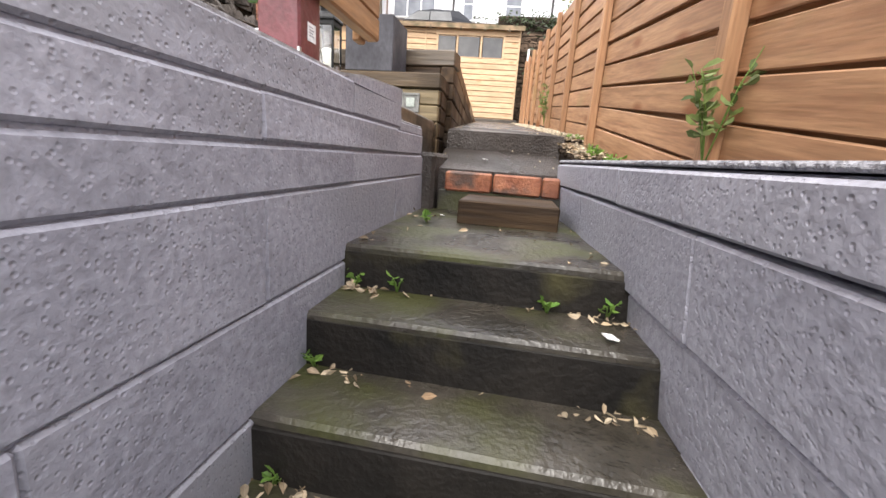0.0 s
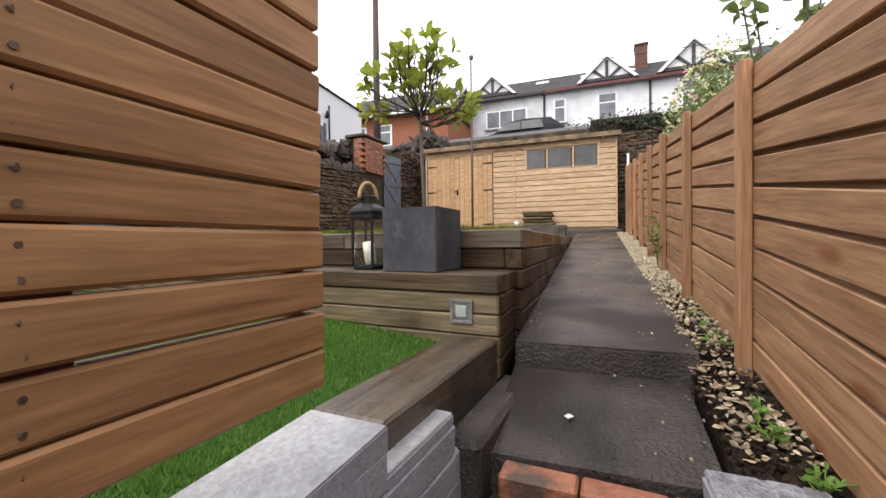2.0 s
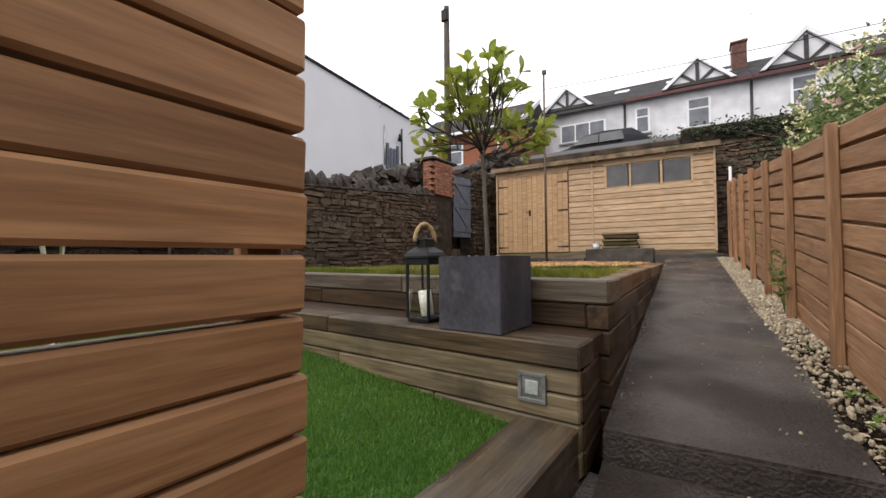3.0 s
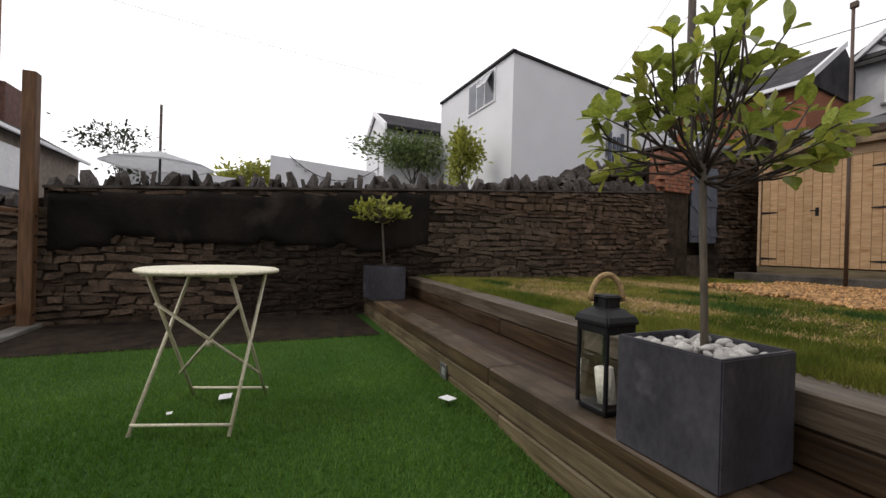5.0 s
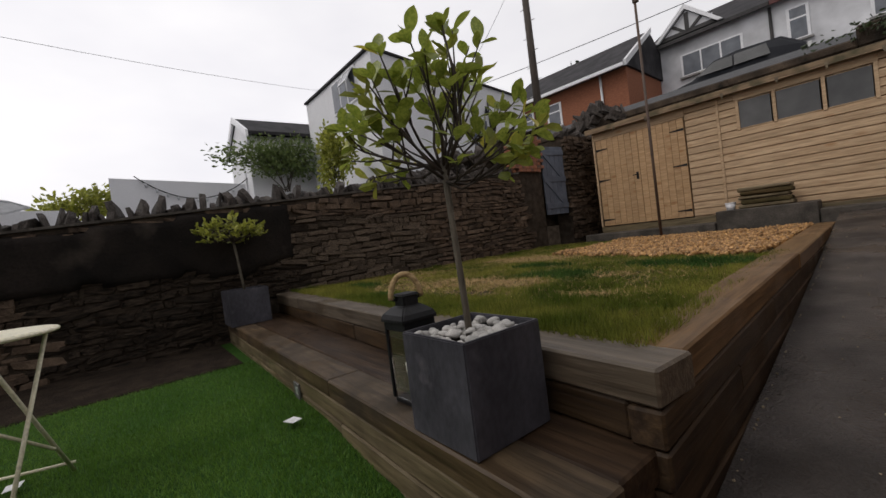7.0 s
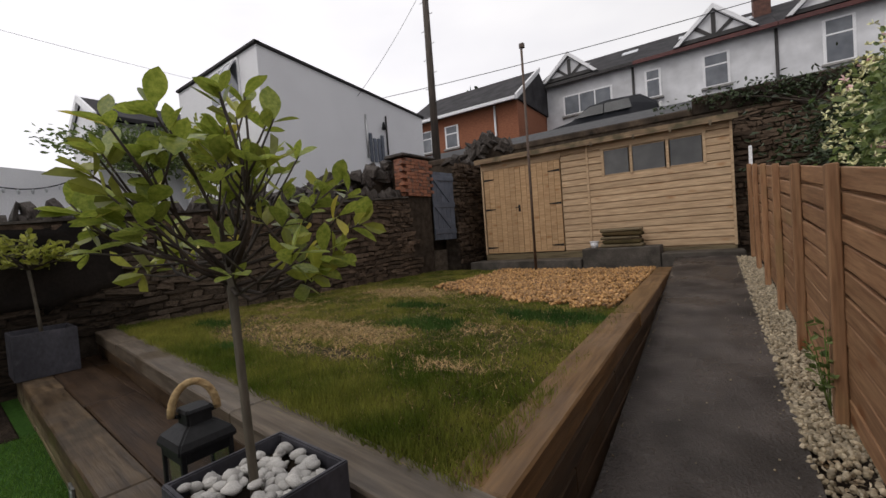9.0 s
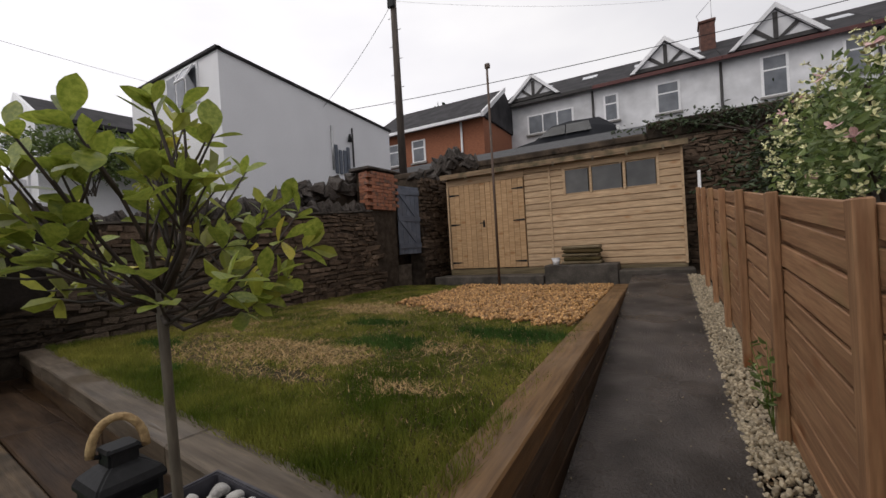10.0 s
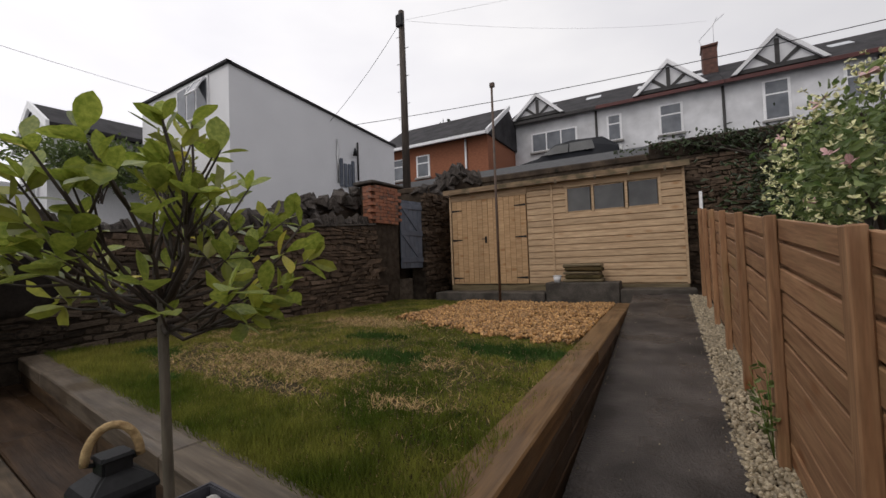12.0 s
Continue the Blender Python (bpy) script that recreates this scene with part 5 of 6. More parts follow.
for _ in range(12000):
    u, v = random.uniform(-2.75, -0.28), random.uniform(3.7, 6.95)
    p = LOT @ Vector((u, v, 0.815 + random.uniform(-0.005, 0.02) + 0.03 * noise.noise(Vector((u * 2, v * 2, 0)))))
    if p.y < gravel_front(p.x) + random.gauss(0, 0.05) or p.x < -3.02 - 0.03 * p.y + random.gauss(0, 0.04):
        continue
    gravel_pts.append(p[:])
chips("golden_gravel", gravel_pts, 0.042, M_GRAVEL, "golden brown gravel laid at the lawn's end", "gravel")
chip_pts = []
for _ in range(7500):
    v = 0.2 + 7.2 * random.random()
    if v < 2.6 and random.random() < min(0.97, 1.1 - 0.16 * v):
        continue
    u = random.uniform(0.7, 0.93)
    base_z = path_z(v) - 0.015 if v > 0.9 else 0.08 + (v - 0.0) * 0.16
    p = LOT @ Vector((u, v, base_z + random.uniform(0, 0.02) - 0.0))
    chip_pts.append(p[:])
chips("limestone_chips", chip_pts, 0.032, M_CHIPS, "cream limestone chippings beside the path", "gravel")

# ---- street: road, houses, car ----
car = thing("parked_car", "dark hatchback car parked on the street above", "car", lot(-2.75, 17.0, 4.62))
prof = [(-2.0, 0.35), (-1.98, 0.62), (-1.85, 0.78), (-1.1, 0.92), (-0.45, 1.38), (0.2, 1.47), (1.3, 1.42), (1.78, 1.05), (1.96, 0.92), (2.02, 0.5), (1.95, 0.3), (-1.9, 0.28)]
bm = prism(prof, 1.66, "y", -0.83)
bmesh.ops.bevel(bm, geom=[e for e in bm.edges if abs(e.verts[0].co.y - e.verts[1].co.y) < 0.01], offset=0.09, segments=3, affect="EDGES")
for v in bm.verts:
    if v.co.z > 0.95:
        v.co.y *= 1 - (v.co.z - 0.95) * 0.35
for f in bm.faces:
    f.smooth = True
part("body", bm, M_CARBODY, car)
for a, b in (((-0.98, 0.97), (-0.42, 1.32)), ((0.12, 0.97), (1.05, 1.34))):
    bm = prism([(a[0], a[1]), (b[0] + (0.5 if a[0] < 0 else 0.0), a[1]), (b[0] + (0.5 if a[0] < 0 else -0.1), b[1]), (b[0] if a[0] < 0 else a[0], b[1])], 0.03, "y", -0.85)
    for v in bm.verts:
        v.co.y += (v.co.z - 0.95) * 0.3
    part("side_window", bm, M_CARGLASS, car)
part("windscreen", prism([(-1.08, 0.95), (-0.5, 1.35), (-0.49, 1.37), (-1.1, 0.97)], 1.2, "y", -0.6), M_CARGLASS, car)
part("headlight", box((-1.95, -0.8, 0.62), (-1.8, -0.5, 0.76), 0.03), M_STEEL, car)
part("tail_light", box((1.86, -0.82, 0.75), (2.0, -0.55, 0.95), 0.03), M_STEEL, car)
for x in (-1.25, 1.3):
    for y in (-0.8, 0.62):
        w = part("wheel", tube([(x, y, 0.31), (x, y + 0.18, 0.31)], 0.31, 20, False), M_TYRE, car)
        part("rim", tube([(x, y - 0.01, 0.31), (x, y + 0.02, 0.31)], 0.2, 12, False), M_STEEL, w)

HV = 19.6


def sash(parent, a, b, z0, z1, v, panes=1, top_light=True):
    """White window: frame, sill and panes, standing 3 cm proud of the wall."""
    w = part("window", box((a - 0.06, v - 0.03, z0 - 0.06), (b + 0.06, v + 0.02, z1 + 0.06), 0.01), M_UPVC, parent)
    n = panes
    for i in range(n):
        x0, x1 = a + (b - a) * i / n + 0.03, a + (b - a) * (i + 1) / n - 0.03
        if top_light:
            zt = z0 + (z1 - z0) * 0.66
            part("pane", box((x0, v - 0.036, z0), (x1, v - 0.028, zt - 0.03)), M_PANE, w)
            part("pane", box((x0, v - 0.036, zt + 0.03), (x1, v - 0.028, z1)), M_PANE, w)
        else:
            part("pane", box((x0, v - 0.036, z0), (x1, v - 0.028, z1)), M_PANE, w)
    part("sill", box((a - 0.12, v - 0.12, z0 - 0.14), (b + 0.12, v - 0.02, z0 - 0.06), 0.01), M_CONC, w)
    return w


def half_timbered_gable(parent, c, half, z0, z1, v):
    g = part("gable", prism([(c - half, z0), (c + half, z0), (c, z1)], 0.5, "y", v - 0.25), M_PAINTWHITE, parent)
    for s in (-1, 1):
        part("bargeboard", prism([(c + s * (half + 0.12), z0 - 0.1), (c + s * (half + 0.3), z0 - 0.1), (c, z1 + 0.22), (c, z1 + 0.03)], 0.12, "y", v - 0.42), M_UPVC, g)
        part("timber", prism([(c + s * 0.05, z0 + 0.05), (c + s * 0.2, z0 + 0.05), (c + s * half * 0.62, z0 + (z1 - z0) * 0.42), (c + s * half * 0.5, z0 + (z1 - z0) * 0.5)], 0.05, "y", v - 0.29), M_BLACKTIM, g)
    part("timber", box((c - 0.07, v - 0.29, z0), (c + 0.07, v - 0.25, z1 - 0.1)), M_BLACKTIM, g)
    part("timber", box((c - half, v - 0.29, z0 - 0.08), (c + half, v - 0.25, z0 + 0.07)), M_BLACKTIM, g)
    part("gable_roof", prism([(c - half - 0.3, z0 - 0.08), (c + half + 0.3, z0 - 0.08), (c, z1 + 0.2)], 2.4, "y", v - 0.24), M_ROOF, g)


EAVE = 8.3
HOUSES = ((-6.3, -2.0, "white rendered end house with slate roof", -4.63, 0.95, 9.25), (-2.0, 2.75, "white terraced house with half-timbered gable", 0.86, 1.05, 9.35), (2.75, 7.2, "white terraced house with half-timbered gable", 4.4, 1.15, 9.5), (7.2, 12.0, "white terraced house with slate roof", 9.4, 1.15, 9.5))
for a, b, lab_, gc, gh, gz in HOUSES:
    h = thing("house", lab_, "house", LOT.copy(), "terrace above the street")
    part("wall", box((a, HV, 3.4), (b - 0.004, HV + 7, EAVE)), M_PAINTWHITE, h)
    rf = part("roof", prism([(HV - 0.3, EAVE - 0.05), (HV + 3.0, 10.1), (HV + 7.3, EAVE - 0.05)], b - a - 0.01, "x", a), M_ROOF, h)
    for sx in ((a + b) / 2 - 0.9, (a + b) / 2 + 1.3):
        part("skylight", box((-0.35, -0.06, -0.3), (0.35, 0.06, 0.3), 0.02), M_SKYLIGHT, rf, "", pose(sx + 0.5, HV + 1.9, 9.43, -60.5 + 0, 0, 0))
    half_timbered_gable(h, gc, gh, EAVE + 0.1, gz, HV)
    part("fascia", box((a, HV - 0.34, EAVE - 0.2), (b - 0.01, HV - 0.28, EAVE - 0.04), 0.01), M_REDTRIM if a > -3 else M_BLACKTIM, h)
    part("downpipe", tube([(b - 0.04, HV - 0.06, 3.6), (b - 0.04, HV - 0.06, EAVE - 0.2)], 0.05, 6), M_BLACKTIM, h)
    if a < -3:
        sash(h, -5.0, -2.95, 6.75, 7.55, HV, 3, False)
    elif a < 0:
        sash(h, -1.55, -1.05, 6.7, 7.75, HV)
        sash(h, 0.5, 1.27, 6.6, 7.75, HV)
    elif a < 5:
        sash(h, 4.0, 4.72, 6.5, 7.9, HV)
        sash(h, 6.3, 6.95, 6.8, 7.9, HV)
    else:
        sash(h, 8.9, 9.7, 6.5, 7.9, HV)
    if -3 < a < 0:
        ch = part("chimney", box((b - 0.5, HV + 1.6, 9.2), (b + 0.05, HV + 2.3, 10.55), 0.02), M_DARKBRICK, h, "red brick chimney stack")
        part("cap", box((b - 0.55, HV + 1.55, 10.5), (b + 0.1, HV + 2.35, 10.6), 0.02, None, 0.02), M_DARKBRICK, ch)
        part("aerial", tube([(b - 0.05, HV + 1.7, 10.5), (b - 0.05, HV + 1.7, 11.5), (b + 0.35, HV + 1.6, 11.75)], 0.014, 5), M_ZINC, ch)
        part("aerial", tube([(b - 0.45, HV + 1.7, 10.5), (b - 0.6, HV + 1.7, 10.9), (b - 0.05, HV + 1.6, 11.4), (b + 0.1, HV + 1.6, 11.7)], 0.012, 5), M_ZINC, ch)

rh = thing("brick_house", "orange brick house with dark roof and white trim", "house", LOT @ pose(0, 0, 0))
part("wall", box((-11.6, 16.0, 3.4), (-5.9, 21.0, 6.95)), M_HOUSEBRICK, rh)
part("gable_wall", prism([(16.0, 6.95), (21.0, 6.95), (18.5, 8.6)], 0.2, "x", -6.1), M_HOUSEBRICK, rh)
rf = part("roof", prism([(15.6, 6.85), (18.5, 8.75), (21.4, 6.85)], 6.0, "x", -11.8), M_ROOF, rh)
part("bargeboard", prism([(15.6, 6.75), (18.5, 8.65), (18.5, 8.85), (15.55, 6.95)], 0.1, "x", -5.8), M_UPVC, rf)
part("gutter", box((-11.8, 15.5, 6.75), (-5.8, 15.6, 6.88), 0.01), M_UPVC, rf)
sash(rh, -10.8, -10.2, 5.5, 6.4, 16.0)
sash(rh, -9.4, -8.8, 5.5, 6.4, 16.0)
part("downpipe", tube([(-6.9, 15.93, 3.5), (-6.9, 15.93, 6.8)], 0.05, 6), M_UPVC, rh)

wh = thing("white_house", "tall plain white rendered building with flat parapet", "house")
bm = bmesh.new()
c_ = [(-9.42, 5.78, 6.72), (-9.42, 12.1, 6.0), (-14.5, 12.1, 6.2), (-14.5, 5.78, 6.85)]
lo_ = [bm.verts.new((x, y, -1.6)) for x, y, z in c_]
hi_ = [bm.verts.new(p) for p in c_]
for i in range(4):
    bm.faces.new((lo_[i], lo_[(i + 1) % 4], hi_[(i + 1) % 4], hi_[i]))
bm.faces.new(hi_)
bmesh.ops.recalc_face_normals(bm, faces=bm.faces[:])
part("wall", bm, M_WHITE, wh)
part("roof_edge", prism([(5.72, 6.72), (12.15, 5.99), (12.15, 6.06), (5.72, 6.79)], 0.14, "x", -9.5), M_ROOF, wh)
part("roof_edge", prism([(-14.5, 6.86), (-9.36, 6.725), (-9.36, 6.79), (-14.5, 6.93)], 0.14, "y", 5.7), M_ROOF, wh)
ww = part("window", box((-12.1, 5.74, 5.66), (-10.36, 5.79, 6.7), 0.01), M_UPVC, wh)
for x0, x1 in ((-12.03, -11.55), (-11.47, -11.03), (-10.95, -10.43)):
    part("pane", box((x0, 5.73, 5.73), (x1, 5.738, 6.63)), M_PANE, ww)
vent = part("open_casement", box((-0.27, -0.02, -0.5), (0.27, 0.02, -0.44), 0.005), M_UPVC, ww, "top-hung casement standing open", pose(-10.7, 5.68, 6.62, -28, 0, 0))
for lo, hi in (((-0.27, -0.02, -0.06), (0.27, 0.02, 0.0)), ((-0.27, -0.02, -0.44), (-0.22, 0.02, -0.06)), ((0.22, -0.02, -0.44), (0.27, 0.02, -0.06))):
    part("casement_bar", box(lo, hi, 0.005), M_UPVC, vent)
part("pane", box((-0.22, -0.006, -0.44), (0.22, 0.006, -0.06)), M_PANE, vent)
for y_ in (9.34, 9.52, 9.7, 9.86):
    part("gate_slat", box((-9.41, y_, 4.1), (-9.36, y_ + 0.12, 4.95 + 0.1 * math.sin(y_ * 9)), 0.01), M_GATE, wh)
part("wall_lamp", tube([(-9.3, 9.95, 5.2), (-9.3, 9.95, 5.45)], [0.08, 0.03], 8), M_BLACKMET, wh)
part("wall_pipe", tube([(-9.38, 10.15, 4.4), (-9.38, 10.15, 5.7)], 0.03, 6), M_BLACKTIM, wh)
part("wall_pipe", tube([(-9.38, 9.25, 4.2), (-9.38, 9.25, 5.6)], 0.03, 6), M_ZINC, wh)

# ---- far things to the west ----
fh = thing("gabled_house", "distant white gabled house with dark roof", "house")
part("wall", box((-18.0, 3.65, -1.6), (-15.0, 9.0, 5.75)), M_WHITE, fh)
part("gable_wall", prism([(-18.0, 5.75), (-15.0, 5.75), (-16.4, 6.55)], 0.2, "y", 3.65), M_WHITE, fh)
rf = part("roof", prism([(-18.4, 5.6), (-18.4, 5.72), (-16.4, 6.78), (-14.6, 5.82), (-14.6, 5.7), (-16.4, 6.62)], 5.4, "y", 3.62), M_ROOF, fh)
for o in ([(-18.45, 5.5), (-16.4, 6.6), (-16.4, 6.82), (-18.45, 5.74)], [(-14.55, 5.6), (-16.4, 6.6), (-16.4, 6.82), (-14.55, 5.84)]):
    part("bargeboard", prism(o, 0.08, "y", 3.53), M_UPVC, rf)
gw = thing("white_garden_wall", "white rendered garden wall of the neighbours", "wall")
part("panel", prism([(-0.34, -1.6), (3.6, -1.6), (3.6, 4.2), (-0.34, 4.45)], 0.25, "x", -16.2), M_WHITE, gw)
part("panel", prism([(3.6, -1.6), (7.4, -1.6), (7.4, 4.5), (3.6, 4.95)], 0.25, "x", -16.0), M_WHITE, gw)
part("panel", prism([(-5.0, -1.6), (-1.5, -1.6), (-1.5, 3.6), (-5.0, 3.75)], 0.25, "x", -17.0), M_WHITE, gw)
um = thing("parasol", "open grey canvas parasol beyond the wall", "parasol", pose(-13, -3.1, -0.95))
part("pole", tube([(0, 0, 0), (0, 0, 4.62)], 0.03, 8), M_BLACKTIM, um)
bm = bmesh.new()
apex = bm.verts.new((0, 0, 4.58))
rim = [bm.verts.new((1.3 * math.cos(math.pi * k / 4 + 0.2), 1.3 * math.sin(math.pi * k / 4 + 0.2), 4.2)) for k in range(8)]
rim2 = [bm.verts.new(v.co - Vector((0, 0, 0.05))) for v in rim]
for k in range(8):
    bm.faces.new((apex, rim[k], rim[(k + 1) % 8]))
    bm.faces.new((rim[k], rim2[k], rim2[(k + 1) % 8], rim[(k + 1) % 8]))
part("canopy", bm, M_CANOPY, um)

terr = thing("terraced_houses", "row of pebbledashed terraced houses below the garden", "house")
part("wall", box((-11.1, -11.0, -1.6), (-7.0, -6.0, 3.72)), M_WHITE, terr)
part("wall", box((-16.6, -11.0, -1.6), (-11.104, -6.02, 3.72)), M_GREYREN, terr)
part("roof", prism([(-11.3, 3.66), (-5.75, 3.66), (-8.5, 5.2)], 10.0, "x", -16.6), M_ROOF, terr, "", Matrix.Identity(4))
part("gutter", box((-16.6, -5.78, 3.58), (-7.0, -5.7, 3.67), 0.01), M_UPVC, terr)
ch = part("chimney", box((-14.6, -7.4, 3.9), (-13.6, -6.5, 5.1), 0.02), M_DARKBRICK, terr, "brown brick chimney stack")
part("chimney", box((-18.0, -8.4, 3.9), (-17.2, -7.8, 4.3), 0.02), M_BRICK, terr)
for a, b, z0, z1 in ((-9.9, -8.9, 2.4, 3.3), (-13.2, -12.2, 2.4, 3.3)):
    sash(terr, a, b, z0, z1, -6.0, 1, True)
part("lean_to_roof", prism([(-6.0, 2.45), (-4.2, 1.7), (-4.2, 1.6), (-6.0, 2.35)], 4.2, "x", -11.4), M_ROOF, terr)


def foliage(name, label, category, centre, radius, count, size, material, droop=0.3, seed=1, stems=0, extra=None):
    """An uneven bush: stems, and leaves gathered in clumps with gaps between them."""
    random.seed(seed)
    b = thing(name, label, category)
    c = Vector(centre)
    verts, faces = [], []
    clumps = []
    for _ in range(max(6, count // 90)):
        d = Vector((random.gauss(0, 1), random.gauss(0, 1), random.gauss(0, 1))).normalized()
        clumps.append(c + Vector((d.x * radius[0], d.y * radius[1], d.z * radius[2])) * random.uniform(0.35, 1.0))
    for i in range(count):
        q = random.choice(clumps)
        p = q + Vector((random.gauss(0, 1) * radius[0], random.gauss(0, 1) * radius[1], random.gauss(0, 1) * radius[2])) * 0.22
        leaf_quad(p, (p - c) + Vector((random.uniform(-1, 1), random.uniform(-1, 1), random.uniform(-1, 1) - droop)) * max(radius), size * random.uniform(0.6, 1.3), verts, faces)
    bm = bmesh.new()
    for q in clumps[: max(4, stems)]:
        base = Vector((c.x + random.uniform(-0.1, 0.1), c.y + random.uniform(-0.1, 0.1), c.z - radius[2] * 1.5))
        add_tube(bm, [base, base.lerp(q, 0.5) + Vector((0, 0, radius[2] * 0.2)), q], [0.02, 0.012, 0.005], 5)
    part("stems", bm, M_TWIG, b)
    me = bpy.data.meshes.new("leaves")
    me.from_pydata(verts, [], faces)
    me.materials.append(material)
    ob = new("leaves", me)
    ob.parent = b
    ob["kind"] = "stuff"
    if extra:
        for mat_, num, sz in extra:
            vs, fs = [], []
            for i in range(num):
                d = Vector((-abs(random.gauss(0.3, 1)), random.gauss(-0.3, 1), random.gauss(0, 1))).normalized() * random.uniform(0.95, 1.25)
                p = c + Vector((d.x * radius[0], d.y * radius[1], d.z * radius[2]))
                for j in range(5):
                    leaf_quad(p, Vector((random.uniform(-1, 1), random.uniform(-1, 1), random.uniform(-0.3, 1))), sz, vs, fs)
            me = bpy.data.meshes.new("blossom")
            me.from_pydata(vs, [], fs)
            me.materials.append(mat_)
            ob = new("blossom", me)
            ob.parent = b
            ob["kind"] = "stuff"
    return b


hp_ = LOT @ Vector((1.45, 3.4, 2.0))
foliage("climbing_rose", "climbing shrub with cream flowers above the fence", "shrub", hp_, (0.4, 1.1, 0.42), 3600, 0.055, M_BUSH, 0.3, 3, 12, [(M_FLOWER, 300, 0.027), (M_PINK, 14, 0.045)])
hp_ = LOT @ Vector((3.2, 8.6, 2.4))
foliage("hedge", "dark overgrown hedge below the street wall", "hedge", hp_, (1.9, 1.0, 1.0), 6000, 0.1, M_HEDGE, 0.2, 4, 10)
hp_ = LOT @ Vector((2.7, 9.3, 2.7))
foliage("hedge", "dark shrubs hanging over the street wall", "hedge", hp_, (0.9, 0.5, 0.7), 3600, 0.09, M_HEDGE, 0.2, 14, 8)
foliage("buddleia", "leafy green bush against the white building", "shrub", (-10.4, 4.75, 3.9), (0.42, 0.5, 1.0), 1500, 0.15, M_LEAFJ, 0.0, 6, 8)
foliage("garden_tree", "green feathery garden tree beyond the wall", "tree", (-14.3, 4.6, 4.8), (0.6, 1.7, 0.8), 3000, 0.14, M_BUSH, 0.0, 8, 10)
foliage("garden_tree", "thin open tree behind the parasol", "tree", (-15.5, -4.6, 4.2), (1.0, 1.5, 0.9), 700, 0.14, M_HEDGE, 0.0, 9, 22)
foliage("garden_tree", "pale green tree far behind the wall", "tree", (-19.0, -1.6, 4.2), (1.0, 1.6, 0.6), 1100, 0.22, M_LEAFJ, 0.0, 10, 10)
foliage("street_tree", "distant dark tree behind the brick house", "tree", LOT @ Vector((-11.0, 24, 7.9)), (2.2, 1.5, 2.2), 1500, 0.4, M_HEDGE, 0.0, 11, 10)
foliage("ivy", "straggling shrubs along the street wall", "shrub", LOT @ Vector((2.0, 9.9, 3.75)), (2.2, 0.2, 0.25), 1500, 0.09, M_HEDGE, 0.2, 12, 6)

# ---- telegraph pole and wires ----
pp = LOT @ Vector((-6.7, 11.0, 3.4))
tpole = thing("telegraph_pole", "tall dark wooden telegraph pole with wires", "telegraph pole", Matrix.Translation(pp))
part("shaft", tube([(0, 0, 0), (0, 0, 6.3)], [0.13, 0.095], 12), M_POLE, tpole)
part("cap_box", box((-0.13, -0.16, 5.75), (0.13, -0.05, 6.15), 0.02), M_BLACKMET, tpole)
for k in range(9):
    s = 1 if k % 2 else -1
    part("step_iron", tube([(s * 0.1, 0, 1.9 + k * 0.45), (s * 0.24, 0, 1.9 + k * 0.45)], 0.012, 5), M_ZINC, tpole)


def wire(a, b, sag, r=0.007):
    a, b = Vector(a), Vector(b)
    w = part("overhead_wire", tube([a.lerp(b, k / 16) - Vector((0, 0, sag * 4 * (k / 16) * (1 - k / 16))) for k in range(17)], r, 5), M_BLACKMET)
    tagged(w, "thin black overhead telephone wire", "wire", "overhead wires")


top = pp + Vector((0, 0, 6.0))
wire(top, (-9.45, 9.0, 6.1), 0.15)
wire((-9.5, 10.05, 6.3), (10.5, 14.45, 7.0), 0.32, 0.01)
wire((-13.0, 5.75, 6.85), (-9.0, -14.0, 7.2), 0.5, 0.005)
wire(top, LOT @ Vector((2.5, 21.5, 11.8)), 0.3, 0.003)
wire(top, LOT @ Vector((12.0, 19.0, 12.4)), 0.3, 0.003)


# ---- weeds, litter and climbers ----
def weed(name, label, category, x, y, z, r, h, leaves, size, material, seed, stems=3):
    """A small rooted plant: thin stalks and a loose tuft of leaves."""
    random.seed(seed)
    w = thing(name, label, category, pose(x, y, z), "weeds")
    verts, faces = [], []
    for k in range(stems):
        a, q = random.uniform(0, 6.3), random.uniform(0.3, 1.0)
        tip = Vector((math.cos(a) * r * q, math.sin(a) * r * q, h * random.uniform(0.6, 1.0)))
        part("stalk", tube([(0, 0, -0.01), tip * 0.55 + Vector((0, 0, h * 0.12)), tip], [0.0025, 0.002, 0.001], 4), M_MOSS, w)
        for j in range(max(2, leaves // stems)):
            p = tip * random.uniform(0.3, 1.0)
            leaf_quad(p, Vector((random.uniform(-1, 1), random.uniform(-1, 1), random.uniform(-0.1, 0.8))), size * random.uniform(0.6, 1.3), verts, faces)
    me = bpy.data.meshes.new("leaves")
    me.from_pydata(verts, [], faces)
    me.materials.append(material)
    ob = new("leaves", me)
    ob.parent = w
    ob["kind"] = "stuff"
    return w


for i, (x, y, z, r, h) in enumerate(((-0.07, -1.0, -0.33, 0.04, 0.05), (0.06, -1.0, -0.33, 0.025, 0.045), (-0.08, -1.23, -0.48, 0.05, 0.05), (0.66, -1.0, -0.33, 0.04, 0.05), (0.5, -1.01, -0.33, 0.03, 0.03),
                                     (0.7, -0.1, -0.2, 0.03, 0.04), (-0.06, -1.46, -0.63, 0.05, 0.05), (0.02, -0.45, -0.2, 0.02, 0.02))):
    weed("weed", "small green weed growing at the step's edge", "weed", x, y, z, r, h, 16, 0.028, M_MOSS, 40 + i, 4)
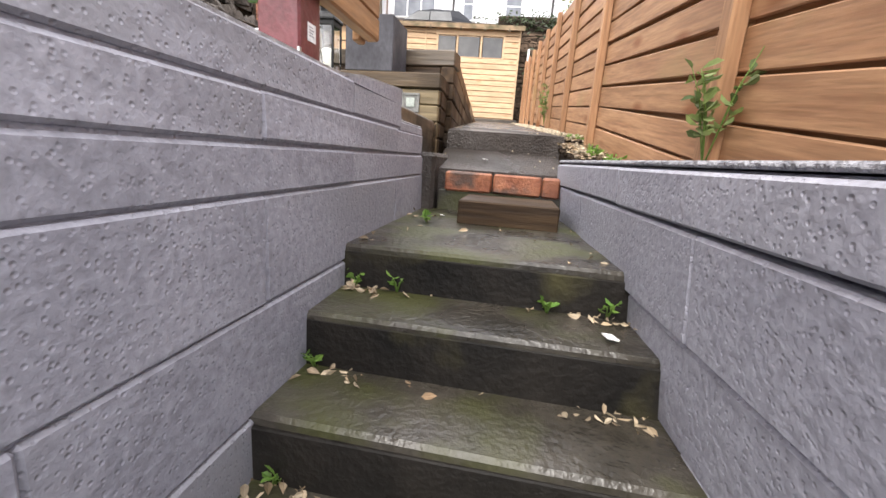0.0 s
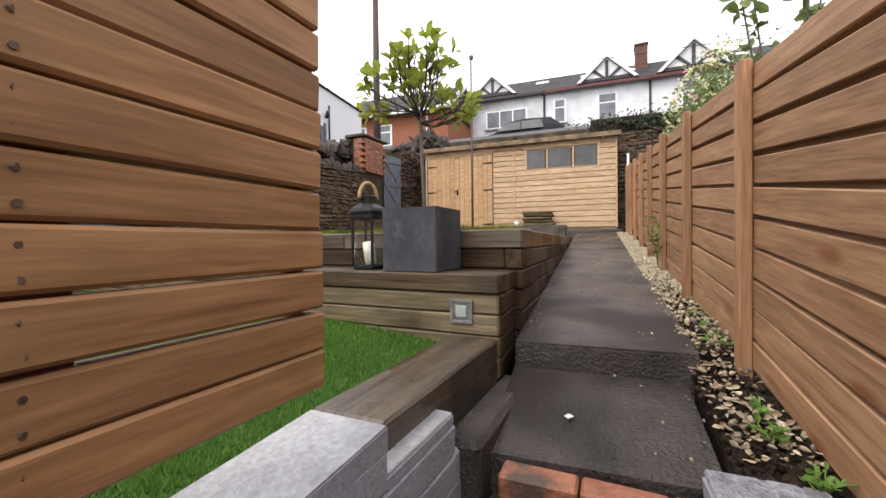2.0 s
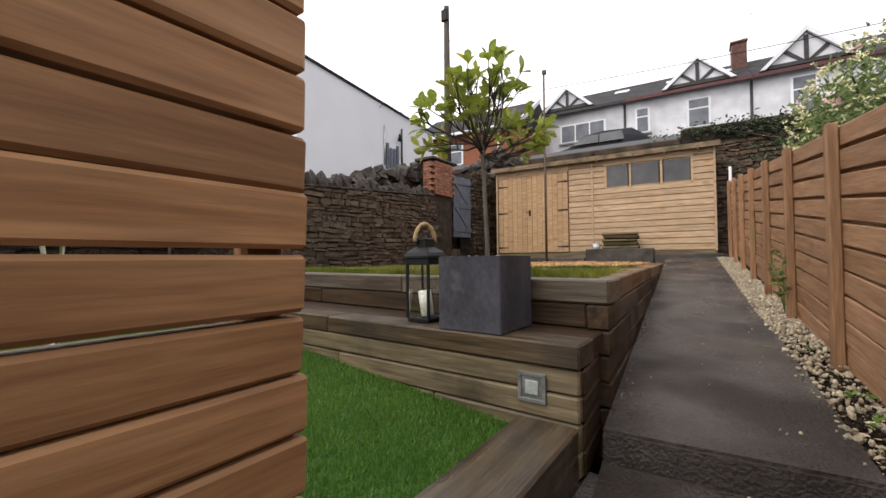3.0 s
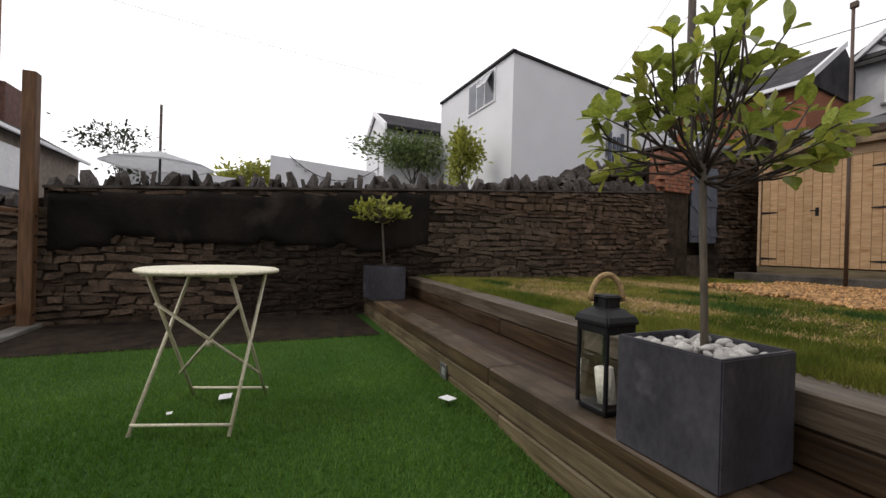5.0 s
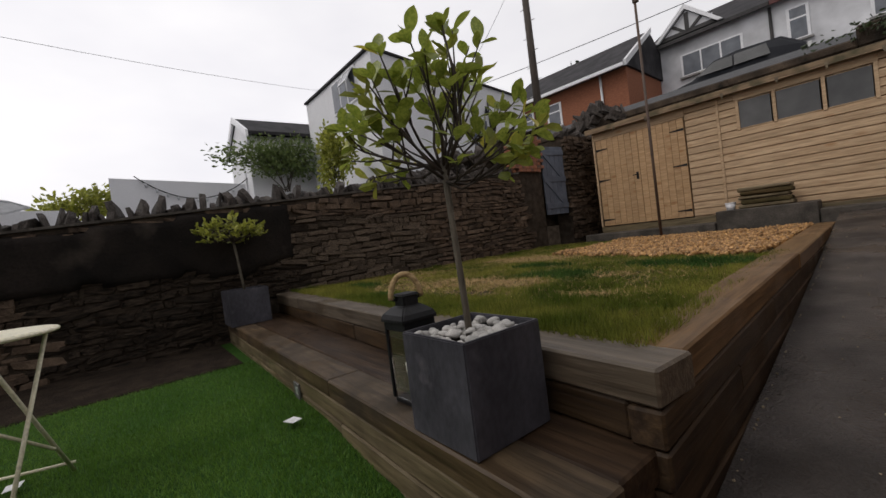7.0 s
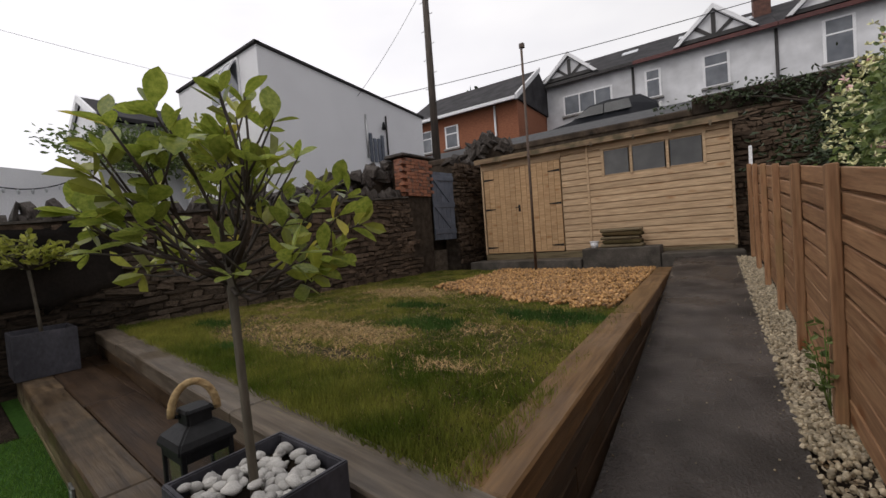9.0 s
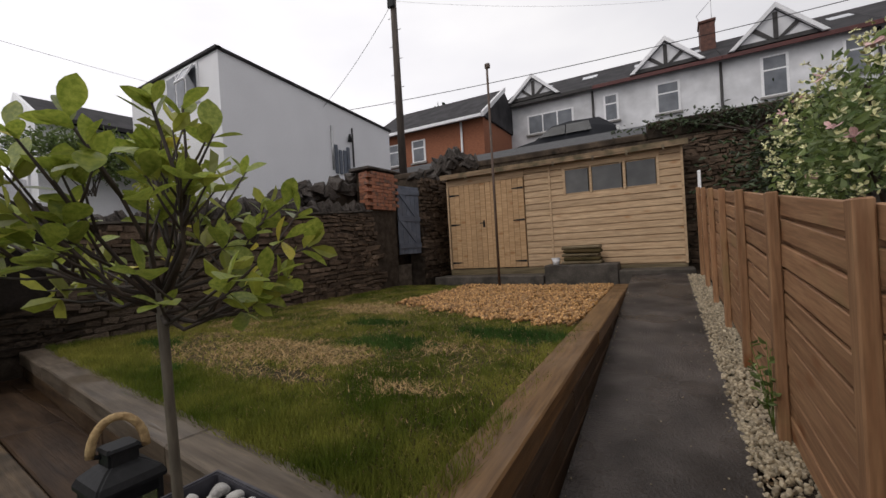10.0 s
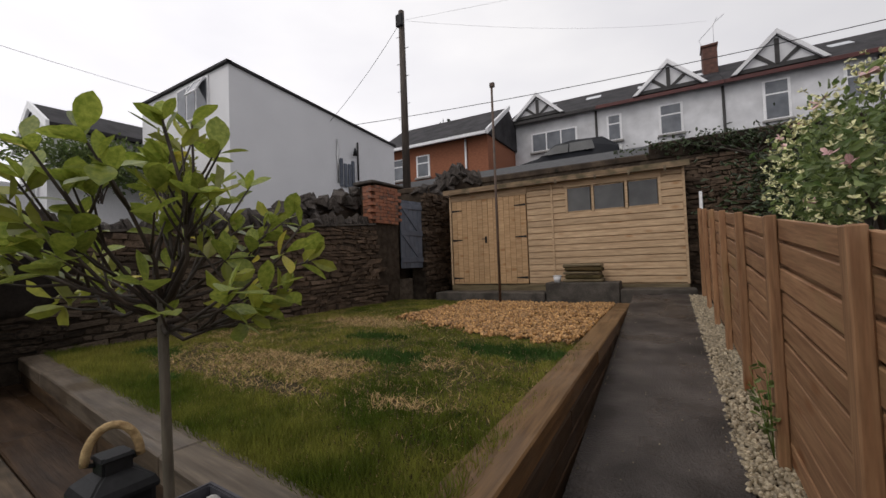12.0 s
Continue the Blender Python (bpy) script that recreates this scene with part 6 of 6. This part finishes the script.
for i, (u, v, r, h) in enumerate(((0.8, 0.25, 0.07, 0.07), (0.84, 0.4, 0.06, 0.06), (0.83, 0.95, 0.07, 0.09), (0.86, 1.2, 0.07, 0.08), (0.85, 1.5, 0.06, 0.07), (0.86, 0.05, 0.05, 0.05), (0.86, 1.05, 0.06, 0.08), (0.85, 2.2, 0.05, 0.06))):
    p = LOT @ Vector((u, v, (path_z(v) - 0.07) if v > 0.8 else 0.08 + v * 0.14))
    weed("weed", "green weed in the gravel beside the fence", "weed", p.x, p.y, p.z, r, h, 26, 0.034, M_MOSS, 60 + i, 5)
for i, (u, v, z, h) in enumerate(((0.84, 2.85, 0.52, 0.5), (0.85, -0.84, 0.1, 0.32))):
    p = LOT @ Vector((u, v, z))
    weed("climber", "thin climbing plant with pale leaves on fence", "climber", p.x, p.y, p.z, 0.09, h, 70, 0.045, M_BUSH, 80 + i, 6)

random.seed(33)
shoot = thing("shrub_shoot", "leafy shoot rising above the fence top", "shrub", lot(1.03, 0.9, 0.16))
verts, faces = [], []
for k in range(4):
    tip = Vector((-0.12 + 0.1 * k, random.uniform(-0.25, 0.25), random.uniform(1.72, 1.86)))
    part("stalk", tube([(0, 0, 0), tip * 0.6 + Vector((0.04, 0, 0.1)), tip], [0.009, 0.006, 0.003], 5), M_TWIG, shoot)
    for j in range(16):
        leaf_quad(tip * random.uniform(0.86, 1.0), Vector((random.uniform(-1, 0.6), random.uniform(-1, 1), random.uniform(-0.5, 0.4))), random.uniform(0.06, 0.1), verts, faces)
me = bpy.data.meshes.new("leaves")
me.from_pydata(verts, [], faces)
me.materials.append(M_BUSH)
ob = new("leaves", me)
ob.parent = shoot
ob["kind"] = "stuff"

# scattered dry leaves, chips of stone and white petals
random.seed(21)
lv, lf = [], []
for _ in range(1000):
    k = random.random()
    if k < 0.2:
        y, z = random.choice(STEPS[:5])
        x = random.choice((random.uniform(-0.1, 0.75), random.gauss(-0.05, 0.05), random.gauss(0.66, 0.05)))
        p = Vector((min(max(x, -0.1), 0.72), y + random.uniform(0.16, 0.22) if y < -1.1 else y + random.uniform(0.05, 0.85), z + 0.004))
    else:
        v = random.uniform(0.1, 2.6)
        p = LOT @ Vector((random.uniform(0.68, 0.9), v, (path_z(v) - 0.02) if v > 0.8 else 0.1 + v * 0.15))
    leaf_quad(p, Vector((random.uniform(-1, 1), random.uniform(-1, 1), random.uniform(-0.1, 0.25))), random.uniform(0.012, 0.04), lv, lf)
stuff("leaf_litter", lv, lf, M_LITTER, "dry leaves and petals fallen on the steps", "leaf litter")
clods = []
for _ in range(1400):
    v = random.uniform(0.05, 2.4)
    clods.append((LOT @ Vector((random.uniform(0.68, 0.93), v, (path_z(v) - 0.03) if v > 0.85 else 0.075 + v * 0.14)))[:])
chips("soil_clods", clods, 0.03, M_SOIL, "dark damp soil clods beside the path", "soil", 0.8)
spots = []
for _ in range(170):
    v = random.uniform(0.15, 6.5)
    u = random.choice((random.uniform(-0.05, 0.7), random.gauss(0.68, 0.05), -0.04))
    z = path_z(v) if v > 0.74 else 0.012 + v * 0.18
    spots.append((LOT @ Vector((min(u, 0.71), v, z + 0.003)))[:])
chips("stray_chips", spots, 0.012, M_CHIPS, "stray pale stone chips lying on the path", "gravel")
for x, y, z, s in ((0.18, 0.36, 0.072, 0.02), (0.64, -1.15, -0.327, 0.022), (0.05, -0.25, -0.2, 0.014), (0.0, -1.62, -0.622, 0.022)):
    sc = part("litter_scrap", prism([(-s, -s * 0.4), (s * 0.7, -s * 0.6), (s, s * 0.5), (-s * 0.5, s * 0.7)], 0.004, "z", 0.0), M_LABEL, None, "", pose(x, y, z, 6, 4, random.uniform(0, 180)))
    tagged(sc, "small white scrap lying on wet concrete", "litter", "litter on the path")

festoon = thing("festoon_lights", "string of small bulbs along the white wall", "string lights")
fa, fb = Vector((-15.9, 0.3, 4.5)), Vector((-15.7, 3.7, 4.4))
pts = [fa.lerp(fb, k / 12) - Vector((0, 0, 0.75 * 4 * (k / 12) * (1 - k / 12))) for k in range(13)]
part("cable", tube(pts, 0.018, 5), M_BLACKMET, festoon)
for p in pts[1:-1]:
    part("bulb", tube([p, p - Vector((0, 0, 0.06)), p - Vector((0, 0, 0.14))], [0.02, 0.045, 0.02], 6), M_CANOPY, festoon)
mast = thing("garden_pole", "dark thin pole standing behind the parasol", "pole", pose(-15.2, -3.55, -1.6))
part("shaft", tube([(0, 0, 0), (0, 0, 7.1)], [0.05, 0.04], 8), M_POLE, mast)
